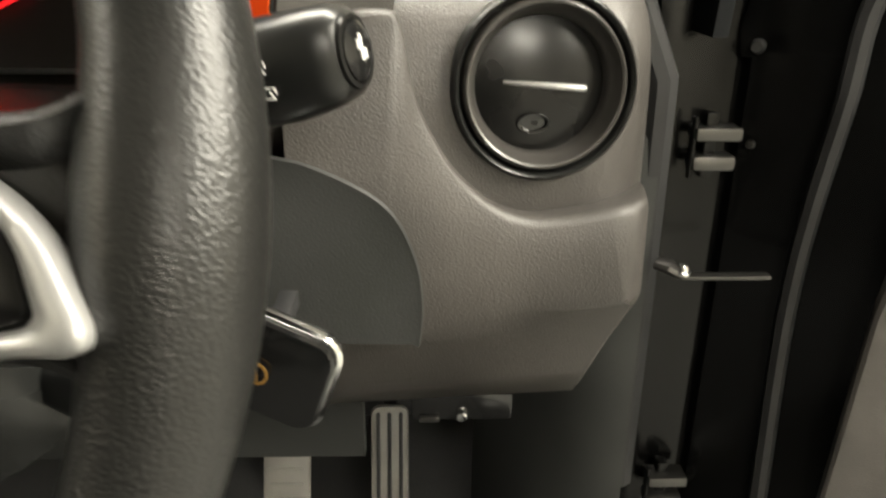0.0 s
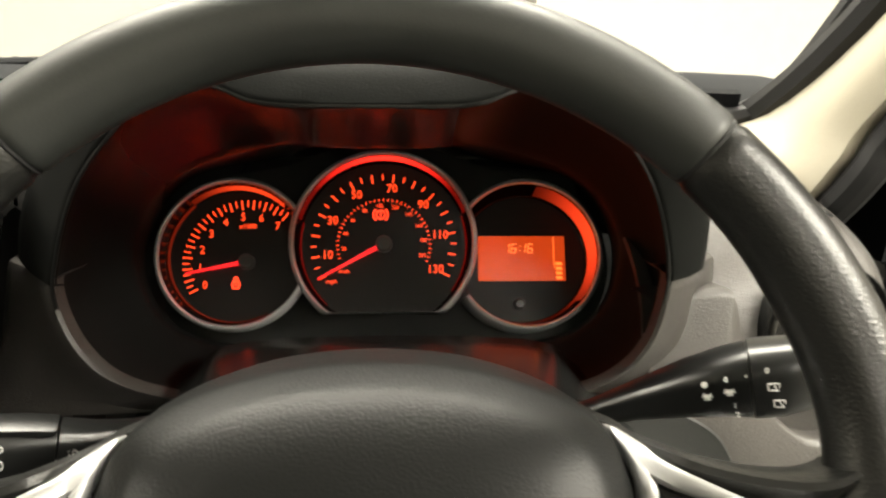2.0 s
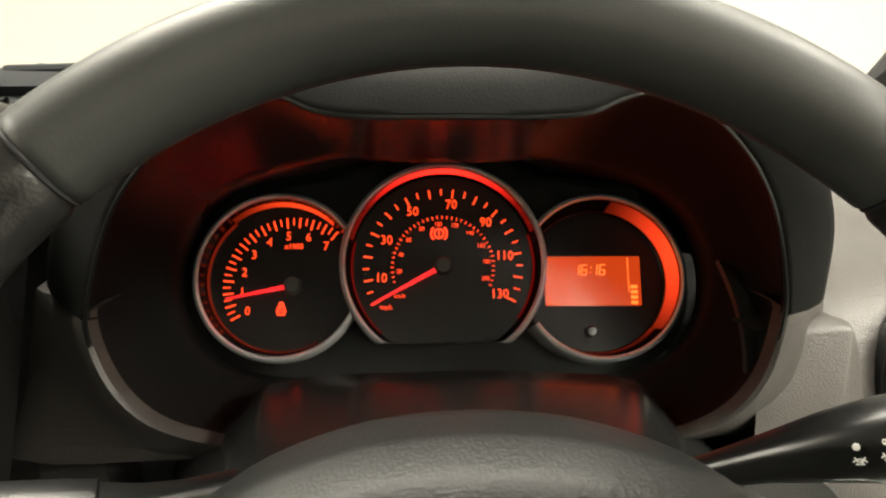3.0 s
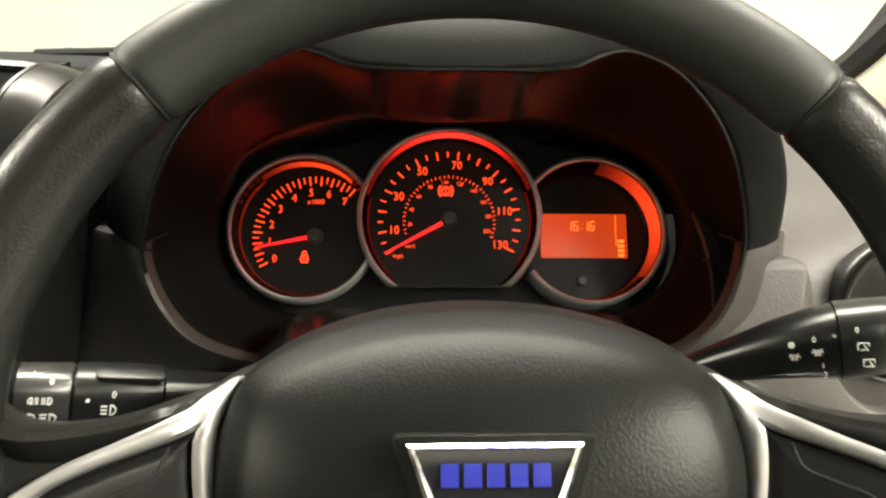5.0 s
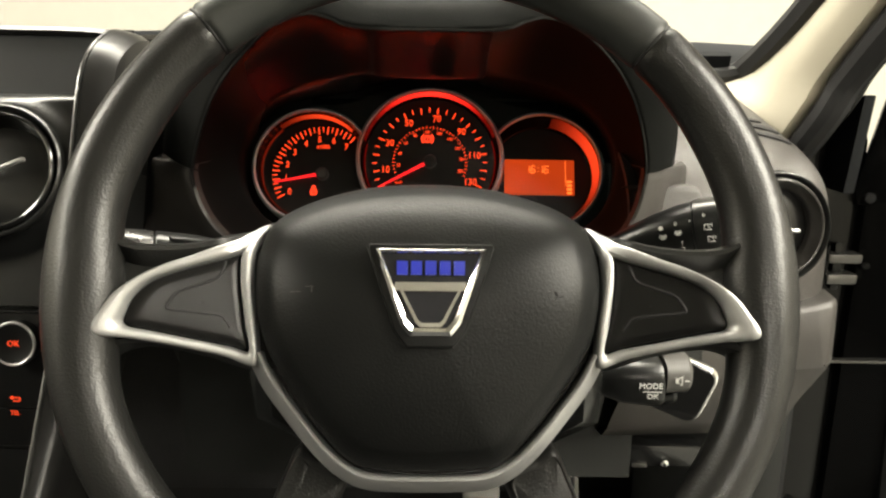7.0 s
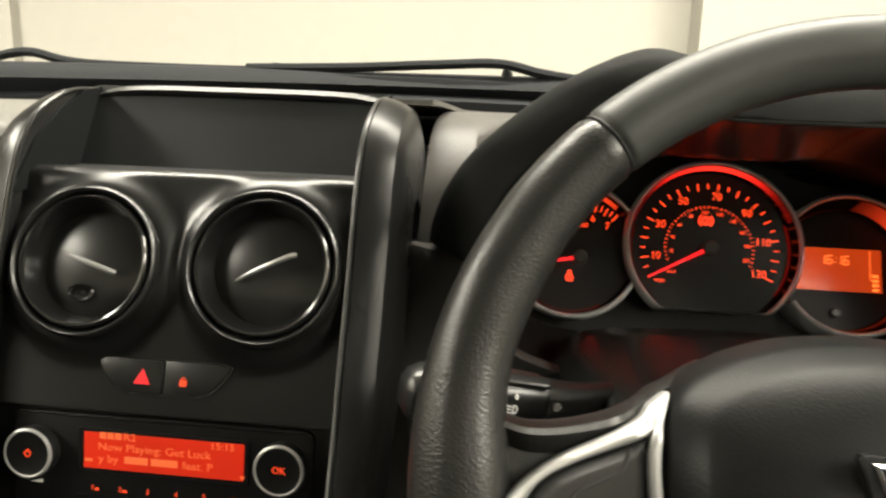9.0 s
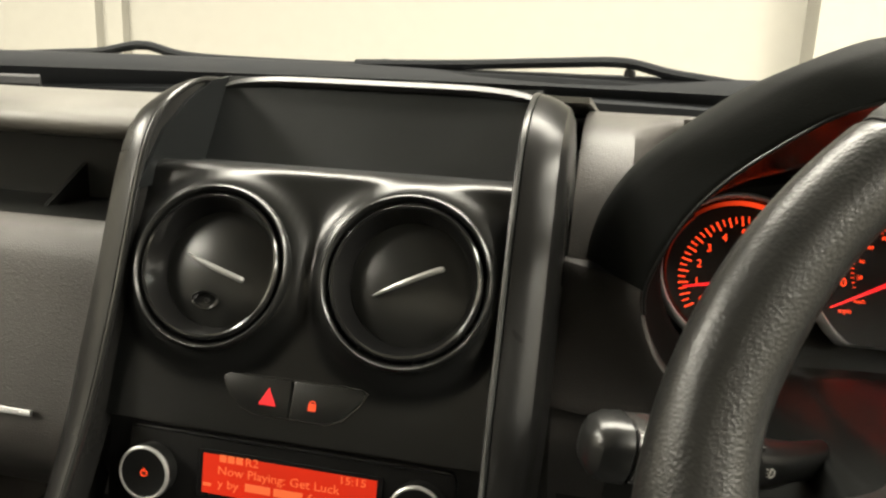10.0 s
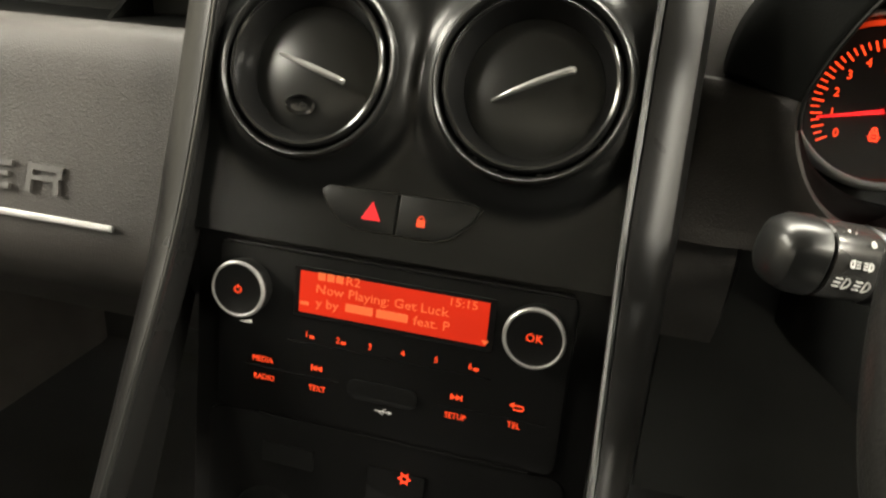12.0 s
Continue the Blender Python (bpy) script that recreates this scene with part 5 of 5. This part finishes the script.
ticks(speedo, HUB, 0.0470, 0.0530, 0.00105, [mph(v) for v in range(0, 131, 10)], 0.0004)
ticks(speedo, HUB, 0.0488, 0.0530, 0.0009, [mph(v) for v in range(5, 130, 5) if v % 10], 0.0004)
ticks(speedo, HUB, 0.0325, 0.0345, 0.0006, [mph(v / 1.609) for v in range(10, 206, 5)], 0.0004)
for v in (10, 30, 50, 70, 90, 110, 130):
    an = radians(mph(v))
    rr = 0.0415 if v not in (70, 50) else 0.0425
    part("figure", moved(letters(str(v), 0.0088, 0.0003, 0.92), pose(rr * math.cos(an), rr * math.sin(an), 0.0005)), ORANGE, speedo, "orange speed figure")
for v in range(20, 201, 20):
    an = radians(mph(v / 1.609))
    part("figure", moved(letters(str(v), 0.0040, 0.0002, 0.9), pose(0.0290 * math.cos(an), 0.0290 * math.sin(an), 0.0005)), ORANGE, speedo)
part("figure", moved(letters("mph", 0.0046), pose(-0.0375, -0.0268, 0.0005)), ORANGE, speedo)
part("figure", moved(letters("km/h", 0.0036), pose(-0.0285, -0.0195, 0.0005)), ORANGE, speedo)
brake = [arc_bar(0, 0, 0.0027, 0.0010, 0, 360), arc_bar(0, 0, 0.0046, 0.0010, 130, 230), arc_bar(0, 0, 0.0046, 0.0010, -50, 50), bar(0, 0.0005, 0.0010, 0.0022), bar(0, -0.0013, 0.0010, 0.0007)]
part("brake_light", moved(merge(*brake), pose(-0.0025, 0.0225, 0.0005) @ Matrix.Scale(1.15, 4)), ICONRED, speedo, "lit red brake warning sign")
part("needle", moved(moved(prism([(0.004, -0.0016), (0.0535, -0.0006), (0.0535, 0.0006), (0.004, 0.0016)], 0.003, 0.0042, 0.0004), pose(0, 0, 0, 0, 0, 208.5)), pose(0, 0, 0.0015)), RED, speedo, "lit red needle")
part("needle_hub", moved(lathe([(0.0062, 0.0), (0.0060, 0.006), (0.0045, 0.0078), (0.0, 0.0080)], 28), pose(0, 0, 0.0005)), GREYKEY, speedo, "dark grey needle hub")
ticks(tach, THUB, 0.0395, 0.0465, 0.00105, [rev(v / 2) for v in range(0, 15)], -0.0056)
ticks(tach, THUB, 0.0415, 0.0465, 0.0008, [rev(v / 4) for v in range(1, 28, 2)], -0.0056)
for v in range(8):
    an = radians(rev(v))
    part("figure", moved(letters(str(v), 0.0082, 0.0002, 0.92), pose(THUB[0] + 0.0340 * math.cos(an), THUB[1] + 0.0340 * math.sin(an), -0.0055)), ORANGE, tach, "orange rev figure")
part("figure", moved(letters("x1000", 0.0050), pose(THUB[0] - 0.0005, THUB[1] + 0.0268, -0.0055)), ORANGE, tach)
part("needle", moved(moved(prism([(0.004, -0.0015), (0.0440, -0.0006), (0.0440, 0.0006), (0.004, 0.0015)], 0.003, 0.0042, 0.0004), pose(0, 0, 0, 0, 0, 191.4)), pose(THUB[0], THUB[1], -0.0045)), RED, tach, "lit red needle")
part("needle_hub", moved(lathe([(0.0058, 0.0), (0.0056, 0.006), (0.0042, 0.0076), (0.0, 0.0078)], 28), pose(THUB[0], THUB[1], -0.0055)), GREYKEY, tach, "dark grey needle hub")
seat_sign = [arc_bar(0, 0.0034, 0.0013, 0.0011, 0, 360), bar(-0.0021, -0.0006, 0.0012, 0.0050), bar(0.0021, -0.0006, 0.0012, 0.0050), bar(0, -0.0032, 0.0050, 0.0012), bar(0, 0.0014, 0.0046, 0.0012), bar(0, -0.0008, 0.0016, 0.0012), bar(-0.003, -0.001, 0.0016, 0.0006), bar(0.003, -0.001, 0.0016, 0.0006)]
part("belt_light", moved(merge(*seat_sign), pose(-0.1068, -0.0272, -0.0055)), ICONRED, tach, "lit red warning sign")
lcd = part("lcd", prism(rounded(0.0705, 0.1365, -0.0243, 0.0098, 0.0006), -0.0192, -0.0183), LCD, info, "orange backlit display panel")


def segments(text, h):
    """Slanted seven-bar figures."""
    on = {"1": "bc", "6": "afgedc", ":": ""}
    out, x = [], 0.0
    w, t = h * 0.50, h * 0.10
    for ch in text:
        if ch == ":":
            out += [bar(x - 0.1 * h, h * 0.25, t, t), bar(x - 0.1 * h, -h * 0.25, t, t)]
            x += h * 0.28
            continue
        place = {"a": (0, h / 2, w, t), "g": (0, 0, w, t), "d": (0, -h / 2, w, t), "b": (w / 2, h / 4, t, h / 2), "c": (w / 2, -h / 4, t, h / 2), "f": (-w / 2, h / 4, t, h / 2), "e": (-w / 2, -h / 4, t, h / 2)}
        out += [bar(x + place[k][0], place[k][1], place[k][2], place[k][3]) for k in on[ch]]
        x += h * 0.78
    bm = merge(*out)
    for v in bm.verts:
        v.co.x += -x / 2 + h * 0.35 + v.co.y * 0.12
    return bm


part("figure", moved(segments("16:16", 0.0068), pose(0.1015, 0.0004, -0.0180)), LCDINK, lcd, "orange clock figures")
part("gauge_line", merge(bar(0.1280, -0.003, 0.0004, 0.024, -0.0180), *[bar(0.1316, -0.0222 + 0.0036 * k, 0.0046, 0.0022, -0.0180) for k in range(4)]), LCDINK, lcd, "fuel bars on the display")
part("trip_button", moved(lathe([(0.0042, 0.0), (0.004, 0.005), (0.003, 0.0062), (0, 0.0064)], 20), pose(0.1005, -0.0420, -0.0192)), SATIN, info, "small round trip button")


# ---- centre stack ----
SX = -0.333
CON = plane(SX, 0.150, 0.965, 22)
LOW = plane(SX, 0.150, 0.965, 9)
stack = thing("centre_console", CON, "satin black centre console framed by pewter pillars", "centre console")
CI = CON.inverted()


def spart(name, bm, material, label="", angle=35):
    return part(name, bm, material, stack, label, angle=angle)


# the face, bulging a little round each vent
VENTS = ((-0.0555, 0.0800), (0.0580, 0.0825))
rows = []
for i in range(61):
    u = -0.112 + 0.224 * i / 60
    row = []
    for j in range(71):
        v = -0.010 + 0.155 * j / 70
        bulge = 0.0
        for cu, cv in VENTS:
            d = math.hypot(u - cu, v - cv)
            bulge = max(bulge, 1 / (1 + math.exp((d - 0.0545) / 0.0032)))
        n = -0.004 + 0.0105 * bulge
        if v > 0.136:
            n -= 0.008 * ((v - 0.136) / 0.009) ** 2
        row.append((u, v, n))
    rows.append(row)
face_bm = loft(rows)
bmesh.ops.delete(face_bm, geom=[q for q in face_bm.verts if any(math.hypot(q.co.x - cu, q.co.y - cv) < 0.0425 for cu, cv in VENTS)], context="VERTS")
spart("face_panel", thicken(face_bm, 0.003), FACE, "satin black face panel round the vents", 60)
spart("lower_face", moved(box(-0.112, 0.112, -0.30, 0.0, -0.022, -0.0075, 0.002), CI @ LOW), RADIO)

PATHLINE = curve_through([Vector(p) for p in [(0, -0.290, 0.070), (0, -0.20, 0.047), (0, -0.10, 0.0225), (0, -0.02, 0.0050), (0, 0.05, 0.0), (0, 0.135, 0.000), (0, 0.168, -0.008), (0, 0.190, -0.028), (0, 0.2030, -0.049), (0, 0.2085, -0.075), (0, 0.1985, -0.122)]], 48)
PROFILE = [(0.1115, -0.014), (0.1115, 0.0055), (0.1135, 0.0085), (0.1170, 0.0080), (0.1250, 0.0050), (0.1315, 0.0010), (0.1345, -0.0060), (0.1360, -0.0200), (0.1370, -0.0600)]
for side in (1, -1):
    rows, bead = [], []
    for i, p in enumerate(PATHLINE):
        d = (PATHLINE[min(i + 1, 47)] - PATHLINE[max(i - 1, 0)]).normalized()
        nrm = Vector((0, -d.z, d.y))
        fall = max(0.0, min(1.0, (0.02 - p.y) / 0.20))
        thin = 1.0 - 0.60 * fall
        rows.append([Vector((side * (0.1115 + (u - 0.1115) * thin) + (0.006 * fall if side > 0 else 0.0), 0, 0)) + p + nrm * q for u, q in PROFILE])
        bead.append(Vector((side * 0.1110 + (0.006 * fall if side > 0 else 0.0), 0, 0)) + p + nrm * 0.0075)
    spart("pillar", loft(rows), PEWTER, "curved pewter-painted console pillar")
    spart("pillar_bead", tube(bead[:-6], 0.0019, 8), SATIN, "gloss black bead along the pillar")
# open tray under a thin hood
tray_floor = [(-0.112, 0.214), (0.112, 0.214), (0.112, 0.300), (-0.112, 0.300)]
spart("tray_floor", moved(prism(tray_floor, 1.080, 1.0900), CI @ pose(SX, 0, 0)), TRAYBLACK)
spart("tray_back", moved(prism([(0.262, 1.090), (0.266, 1.090), (0.301, 1.145), (0.297, 1.145)], -0.112, 0.112), CI @ pose(SX, 0, 0) @ pose(0, 0, 0, 90, 0, 90)), TRAYBLACK, "dark back wall of the open dash tray")
for side in (1, -1):
    wall = [(0.186, 1.080), (0.302, 1.080), (0.302, 1.145), (0.275, 1.142), (0.245, 1.130), (0.216, 1.112)]
    spart("tray_side", moved(prism(wall, -0.0015, 0.0015), CI @ pose(SX + side * 0.1105, 0, 0) @ pose(0, 0, 0, 90, 0, 90)), TRAYBLACK)
hood_line = []
for i in range(25):
    u = -0.1105 + 0.221 * i / 24
    s = abs(u) / 0.1105
    hood_line.append([CI @ Vector((SX + u, y, z - 0.006 * s ** 6)) for y, z in ((0.292, 1.140), (0.291, 1.1435), (0.295, 1.1465), (0.313, 1.146), (0.34, 1.143), (0.34, 1.139))])
spart("tray_hood", loft(hood_line, closed=True, caps=True), SATIN, "thin black hood over the open tray")


# ---- round air vents ----
def air_vent(m, r, bar_angle, label, group="round air vents", lug=True, collar_mat=SATIN, ring_mat=GLOSS, disc_mat=SATIN, deep=0.0075):
    """A deep round outlet: stepped collar, inner ring, sloping throat, and a domed flap with a grip bar."""
    v = thing("air_vent", m, label, "air vent", group)
    k = r / 0.047
    part("collar", lathe([(0.0482 * k, -0.008), (0.0482 * k, 0.0015), (0.0474 * k, 0.0042), (0.0462 * k, 0.0050), (0.0450 * k, 0.0040), (0.0440 * k, 0.0008), (0.0434 * k, -0.0022), (0.0428 * k, -0.0060)], 80), collar_mat, v, "gloss black outer collar", angle=60)
    part("ring", lathe([(0.0430 * k, -0.004), (0.0427 * k, 0.0020), (0.0420 * k, 0.0040), (0.0408 * k, 0.0048), (0.0396 * k, 0.0042), (0.0388 * k, 0.0022), (0.0372 * k, -0.0020), (0.0362 * k, -deep + 0.0026), (0.0348 * k, -deep), (0.0340 * k, -deep - 0.006)], 80), ring_mat, v, "polished inner ring and throat", angle=40)
    rows = []
    for i in range(64):
        t = 2 * math.pi * i / 64
        c, q = math.cos(t), math.sin(t)
        row = []
        for f in (1.0, 0.98, 0.95, 0.9, 0.84, 0.77, 0.7, 0.62, 0.54, 0.46, 0.38, 0.3, 0.22, 0.14, 0.07, 0.01):
            x, y = 0.0342 * k * f * c, 0.0342 * k * f * q
            row.append((x, y, -deep - 0.003 + 0.0050 * (1 - f * f)))
        rows.append(row)
    disc = part("flap", moved(loft(rows, loop=True), pose(0, 0, 0, 0, 0, bar_angle)), disc_mat, v, "satin black closed flap", angle=180)
    a = curve_through([(-0.0205 * k, 0, 0.0020 - deep), (-0.010 * k, 0, 0.0062 - deep), (0.006 * k, 0, 0.0088 - deep), (0.0185 * k, 0, 0.0086 - deep), (0.0205 * k, 0, 0.0066 - deep)], 20)
    part("grip_bar", moved(tube(a, [0.0007 + 0.0010 * min(1, i / 8) for i in range(20)], 8), pose(0, 0, 0, 0, 0, bar_angle)), SILVER, disc, "bright raised grip bar")
    if lug:
        part("thumb_notch", moved(lathe([(0.0090 * k, 0.0), (0.0084 * k, 0.0008), (0.0072 * k, 0.0006), (0.0062 * k, -0.0010), (0.0, -0.0014)], 28, scale=(1, 0.62)), pose(-0.004 * k, -0.0195 * k, 0.0016 - deep, 10, 0, 0)), GLOSS, disc, "moulded thumb notch")
    return v


air_vent(CON @ pose(VENTS[0][0], VENTS[0][1], 0.006), 0.0462, -17, "round black air vent with its flap closed, passenger side")
air_vent(CON @ pose(VENTS[1][0], VENTS[1][1], 0.006), 0.0468, 25, "round black air vent with its flap closed, beside the driver", lug=False)
air_vent(OUTLET, 0.0462, -5, "round black air vent at the dashboard's outer end", ring_mat=VENTGREY, disc_mat=VENTFLAP, deep=0.006)

# ---- hazard and lock switches ----
haz = thing("hazard_switch", CON @ pose(0.0005, 0.0122, -0.002), "black hazard and lock switch pair with lit signs", "switch panel")
left = [(-0.0415, 0.0080), (-0.0385, 0.0105), (-0.0006, 0.0105), (-0.0006, -0.0100), (-0.0210, -0.0100), (-0.0295, -0.0072), (-0.0380, 0.0010)]
right = [(0.0006, 0.0105), (0.0385, 0.0105), (0.0415, 0.0082), (0.0380, 0.0015), (0.0295, -0.0068), (0.0210, -0.0100), (0.0006, -0.0100)]
part("switch_recess", prism([(x * 1.03, y * 1.07) for x, y in left[:3] + right[1:] + left[4:]], -0.004, -0.0012), GLOSS, haz)
hz = part("hazard_key", prism(left, -0.003, 0.0006, 0.0008), SATIN, haz, "black hazard key")
lk = part("lock_key", prism(right, -0.003, 0.0006, 0.0008), SATIN, haz, "black door lock key")
part("hazard_sign", moved(merge(prism([(-0.0052, -0.0045), (0.0052, -0.0045), (0.0, 0.0048)], 0, 0.0003)), pose(-0.0132, 0.0002, 0.0007)), TRIRED, hz, "glowing red triangle")
lock = [bar(0, -0.0012, 0.0042, 0.0036), arc_bar(0, 0.0008, 0.0014, 0.0005, 0, 180), bar(-0.0014, 0.0006, 0.0005, 0.0010), bar(0.0014, 0.0006, 0.0005, 0.0010)]
part("lock_sign", moved(merge(*lock), pose(0.0129, -0.0010, 0.0008)), KEYLIT, lk, "glowing orange padlock")

# ---- radio ----
radio = thing("car_radio", LOW @ pose(-0.0004, -0.0613, -0.004), "black car radio with an orange-red display and two knobs", "radio")


def rp(name, bm, material, label="", parent=None):
    return part(name, bm, material, parent or radio, label)


face = rp("faceplate", prism(rounded(-0.0960, 0.0960, -0.0490, 0.0470, 0.006), -0.012, 0.0, 0.0012), RADIO, "satin black faceplate")
rp("top_line", prism(rounded(-0.094, 0.094, 0.0452, 0.0460, 0.0003), -0.001, 0.0008), GLOSS)
recess = rp("display_frame", prism(rounded(-0.0520, 0.0570, 0.0110, 0.0390, 0.0015), -0.001, 0.0010, 0.0004), GLOSS, "gloss black display window")
screen = rp("display", prism(rounded(-0.0483, 0.0535, 0.0140, 0.0366, 0.0004), 0.0006, 0.0014), SCREEN, "glowing orange-red text display")


def words(t, x, y, size, m=SCREENINK, squeeze=1.0, parent=None, z=0.0015, name="writing", left=False):
    bm = letters(t, size, 0.0001, squeeze)
    if left:
        lo = min(v.co.x for v in bm.verts)
        for v in bm.verts:
            v.co.x -= lo
    return rp(name, moved(bm, pose(x, y, z)), m, parent=parent or screen)


words("R2", -0.0188, 0.0348, 0.0066, squeeze=1.15)
rp("writing", moved(merge(bar(-0.0362, 0.0350, 0.0040, 0.0040), bar(-0.0312, 0.0350, 0.0040, 0.0040), bar(-0.0262, 0.0350, 0.0040, 0.0040)), pose(0, 0, 0.0015)), SCREENINK, parent=screen)
words("15:15", 0.0400, 0.0338, 0.0062, squeeze=1.15)
words("Now Playing: Get Luck", -0.0388, 0.0278, 0.0070, squeeze=1.11, left=True)
words("y by", -0.0388, 0.0203, 0.0070, squeeze=1.11, left=True)
rp("writing", moved(merge(bar(-0.0145, 0.0207, 0.0150, 0.0044), bar(0.0035, 0.0207, 0.0170, 0.0044)), pose(0, 0, 0.0015)), SCREENINK, parent=screen)
words("feat. P", 0.0150, 0.0203, 0.0070, squeeze=1.11, left=True)
rp("writing", moved(bar(-0.0452, 0.0190, 0.005, 0.0018), pose(0, 0, 0.0015)), SCREENINK, parent=screen)
rp("writing", moved(prism([(-0.002, 0.0012), (0.002, 0.0012), (0.0, -0.0012)], 0, 0.0002), pose(0.0530, 0.0158, 0.0015)), SCREENINK, parent=screen)
for x, y, sign in ((-0.0798, 0.0228, "power"), (0.0778, 0.0255, "OK")):
    knob = rp("knob", moved(lathe([(0.0149, 0.0), (0.0156, 0.004), (0.0157, 0.0082), (0.0156, 0.0090)], 56), pose(x, y, 0)), SATIN, "black knob with a silver ring")
    rp("knob_ring", moved(lathe([(0.0156, 0.0090), (0.0154, 0.0100), (0.0145, 0.0106), (0.0136, 0.0102)], 56), pose(x, y, 0)), SILVER, "thin silver ring", knob)
    rp("knob_cap", moved(lathe([(0.0137, 0.0100), (0.0127, 0.0096), (0.0, 0.0092)], 48), pose(x, y, 0)), RADIO, "black knob cap", knob)
    if sign == "OK":
        words("OK", x, y, 0.0058, KEYLIT, 1.0, knob, 0.0096)
    else:
        rp("power_sign", moved(merge(arc_bar(0, 0, 0.0019, 0.0005, 120, 420), bar(0, 0.0016, 0.0005, 0.0022)), pose(x, y, 0.0096)), KEYLIT, "glowing power sign", knob)
rp("print", moved(prism([(-0.004, -0.001), (0.004, -0.001), (0.004, 0.0012)], 0, 0.0003), pose(-0.0800, 0.0025, 0.0001)), INK)
for k in range(6):
    words(str(k + 1), -0.0434 + 0.01804 * k, 0.0012, 0.0046, KEYLIT, 1.0, face, 0.0002)
    if k in (0, 1, 5):
        rp("mark", moved(bar(0, 0, 0.0026, 0.0014), pose(-0.0403 + 0.01804 * k, 0.0003, 0.0002)), KEYLIT, parent=face)
for t, x, y in (("MEDIA", -0.0685, -0.0180), ("RADIO", -0.0672, -0.0283), ("TEXT", -0.0356, -0.0286), ("SETUP", 0.0419, -0.0275), ("TEL", 0.0724, -0.0256)):
    words(t, x, y, 0.0045, KEYLIT, 0.92, face, 0.0002)
for x, s in ((-0.0360, 1), (0.0410, -1)):
    rp("skip_sign", moved(merge(prism([(-0.0003, 0.0), (0.0026, 0.0016), (0.0026, -0.0016)], 0, 0.0003), prism([(-0.0030, 0.0), (-0.0003, 0.0016), (-0.0003, -0.0016)], 0, 0.0003), bar(-0.0033, 0, 0.0006, 0.0033)), pose(x, -0.0168, 0.0002) @ Matrix.Diagonal((s, 1, 1, 1))), KEYLIT, parent=face)
rp("return_sign", moved(merge(bar(0.0005, -0.0012, 0.0042, 0.0006), arc_bar(0.0022, 0.0, 0.0012, 0.0006, -90, 90), bar(0.0, 0.0012, 0.0044, 0.0006), prism([(-0.0038, 0.0012), (-0.0016, 0.0028), (-0.0016, -0.0004)], 0, 0.0003)), pose(0.0729, -0.0158, 0.0002)), KEYLIT, parent=face)
for x0, x1, y in ((-0.079, -0.024, -0.0222), (0.030, 0.088, -0.0222)):
    rp("key_gap", bar((x0 + x1) / 2, y, x1 - x0, 0.0005, 0.0002), GLOSS)
rp("key_gap", bar(0.002, -0.0035, 0.112, 0.0005, 0.0002), GLOSS)
rp("usb_cover", prism(rounded(-0.0183, 0.0215, -0.0290, -0.0175, 0.005), -0.001, 0.0022, 0.0012), GLOSS, "gloss black socket cover")
rp("usb_sign", moved(merge(bar(0, 0, 0.008, 0.0004), bar(0.001, 0.0009, 0.003, 0.0004, 0, 35), bar(-0.0005, -0.0009, 0.003, 0.0004, 0, -35), prism([(0.004, 0.0009), (0.0058, 0), (0.004, -0.0009)], 0, 0.0003)), pose(0.0020, -0.0335, 0.0003)), INK)
rp("rim_line", prism(rounded(-0.0693, 0.0825, -0.0500, -0.0490, 0.0004), -0.001, 0.0012), PEWTER, "thin grey line under the radio")

# ---- heater panel under the radio ----
heat = thing("heater_panel", LOW @ pose(0, -0.157, -0.006), "black heater panel with small keys under the radio", "heater panel")
part("faceplate", prism(rounded(-0.102, 0.102, -0.050, 0.044, 0.008), -0.012, 0.0, 0.0015), RADIO, heat)
part("key", prism(rounded(-0.067, -0.036, 0.0165, 0.0285, 0.001), -0.001, 0.0016, 0.0006), SATIN, heat, "grey-lit blank key")
part("key", prism(rounded(-0.004, 0.029, 0.008, 0.0285, 0.001), -0.001, 0.0016, 0.0006), GLOSS, heat)
part("lit_sign", moved(merge(arc_bar(0, 0, 0.0020, 0.0008, 0, 360), *[bar(0.003 * math.cos(radians(60 * k)), 0.003 * math.sin(radians(60 * k)), 0.0014, 0.0007, 0, 60 * k) for k in range(6)]), pose(0.0176, 0.0258, 0.0018)), ICONRED, heat, "glowing red sign")
for kx in (-0.062, 0.0, 0.062):
    part("dial", moved(lathe([(0.022, 0.0), (0.021, 0.012), (0.018, 0.014), (0.0, 0.0145)], 40), pose(kx, -0.022, 0.0)), SATIN, heat, "round black heater dial")
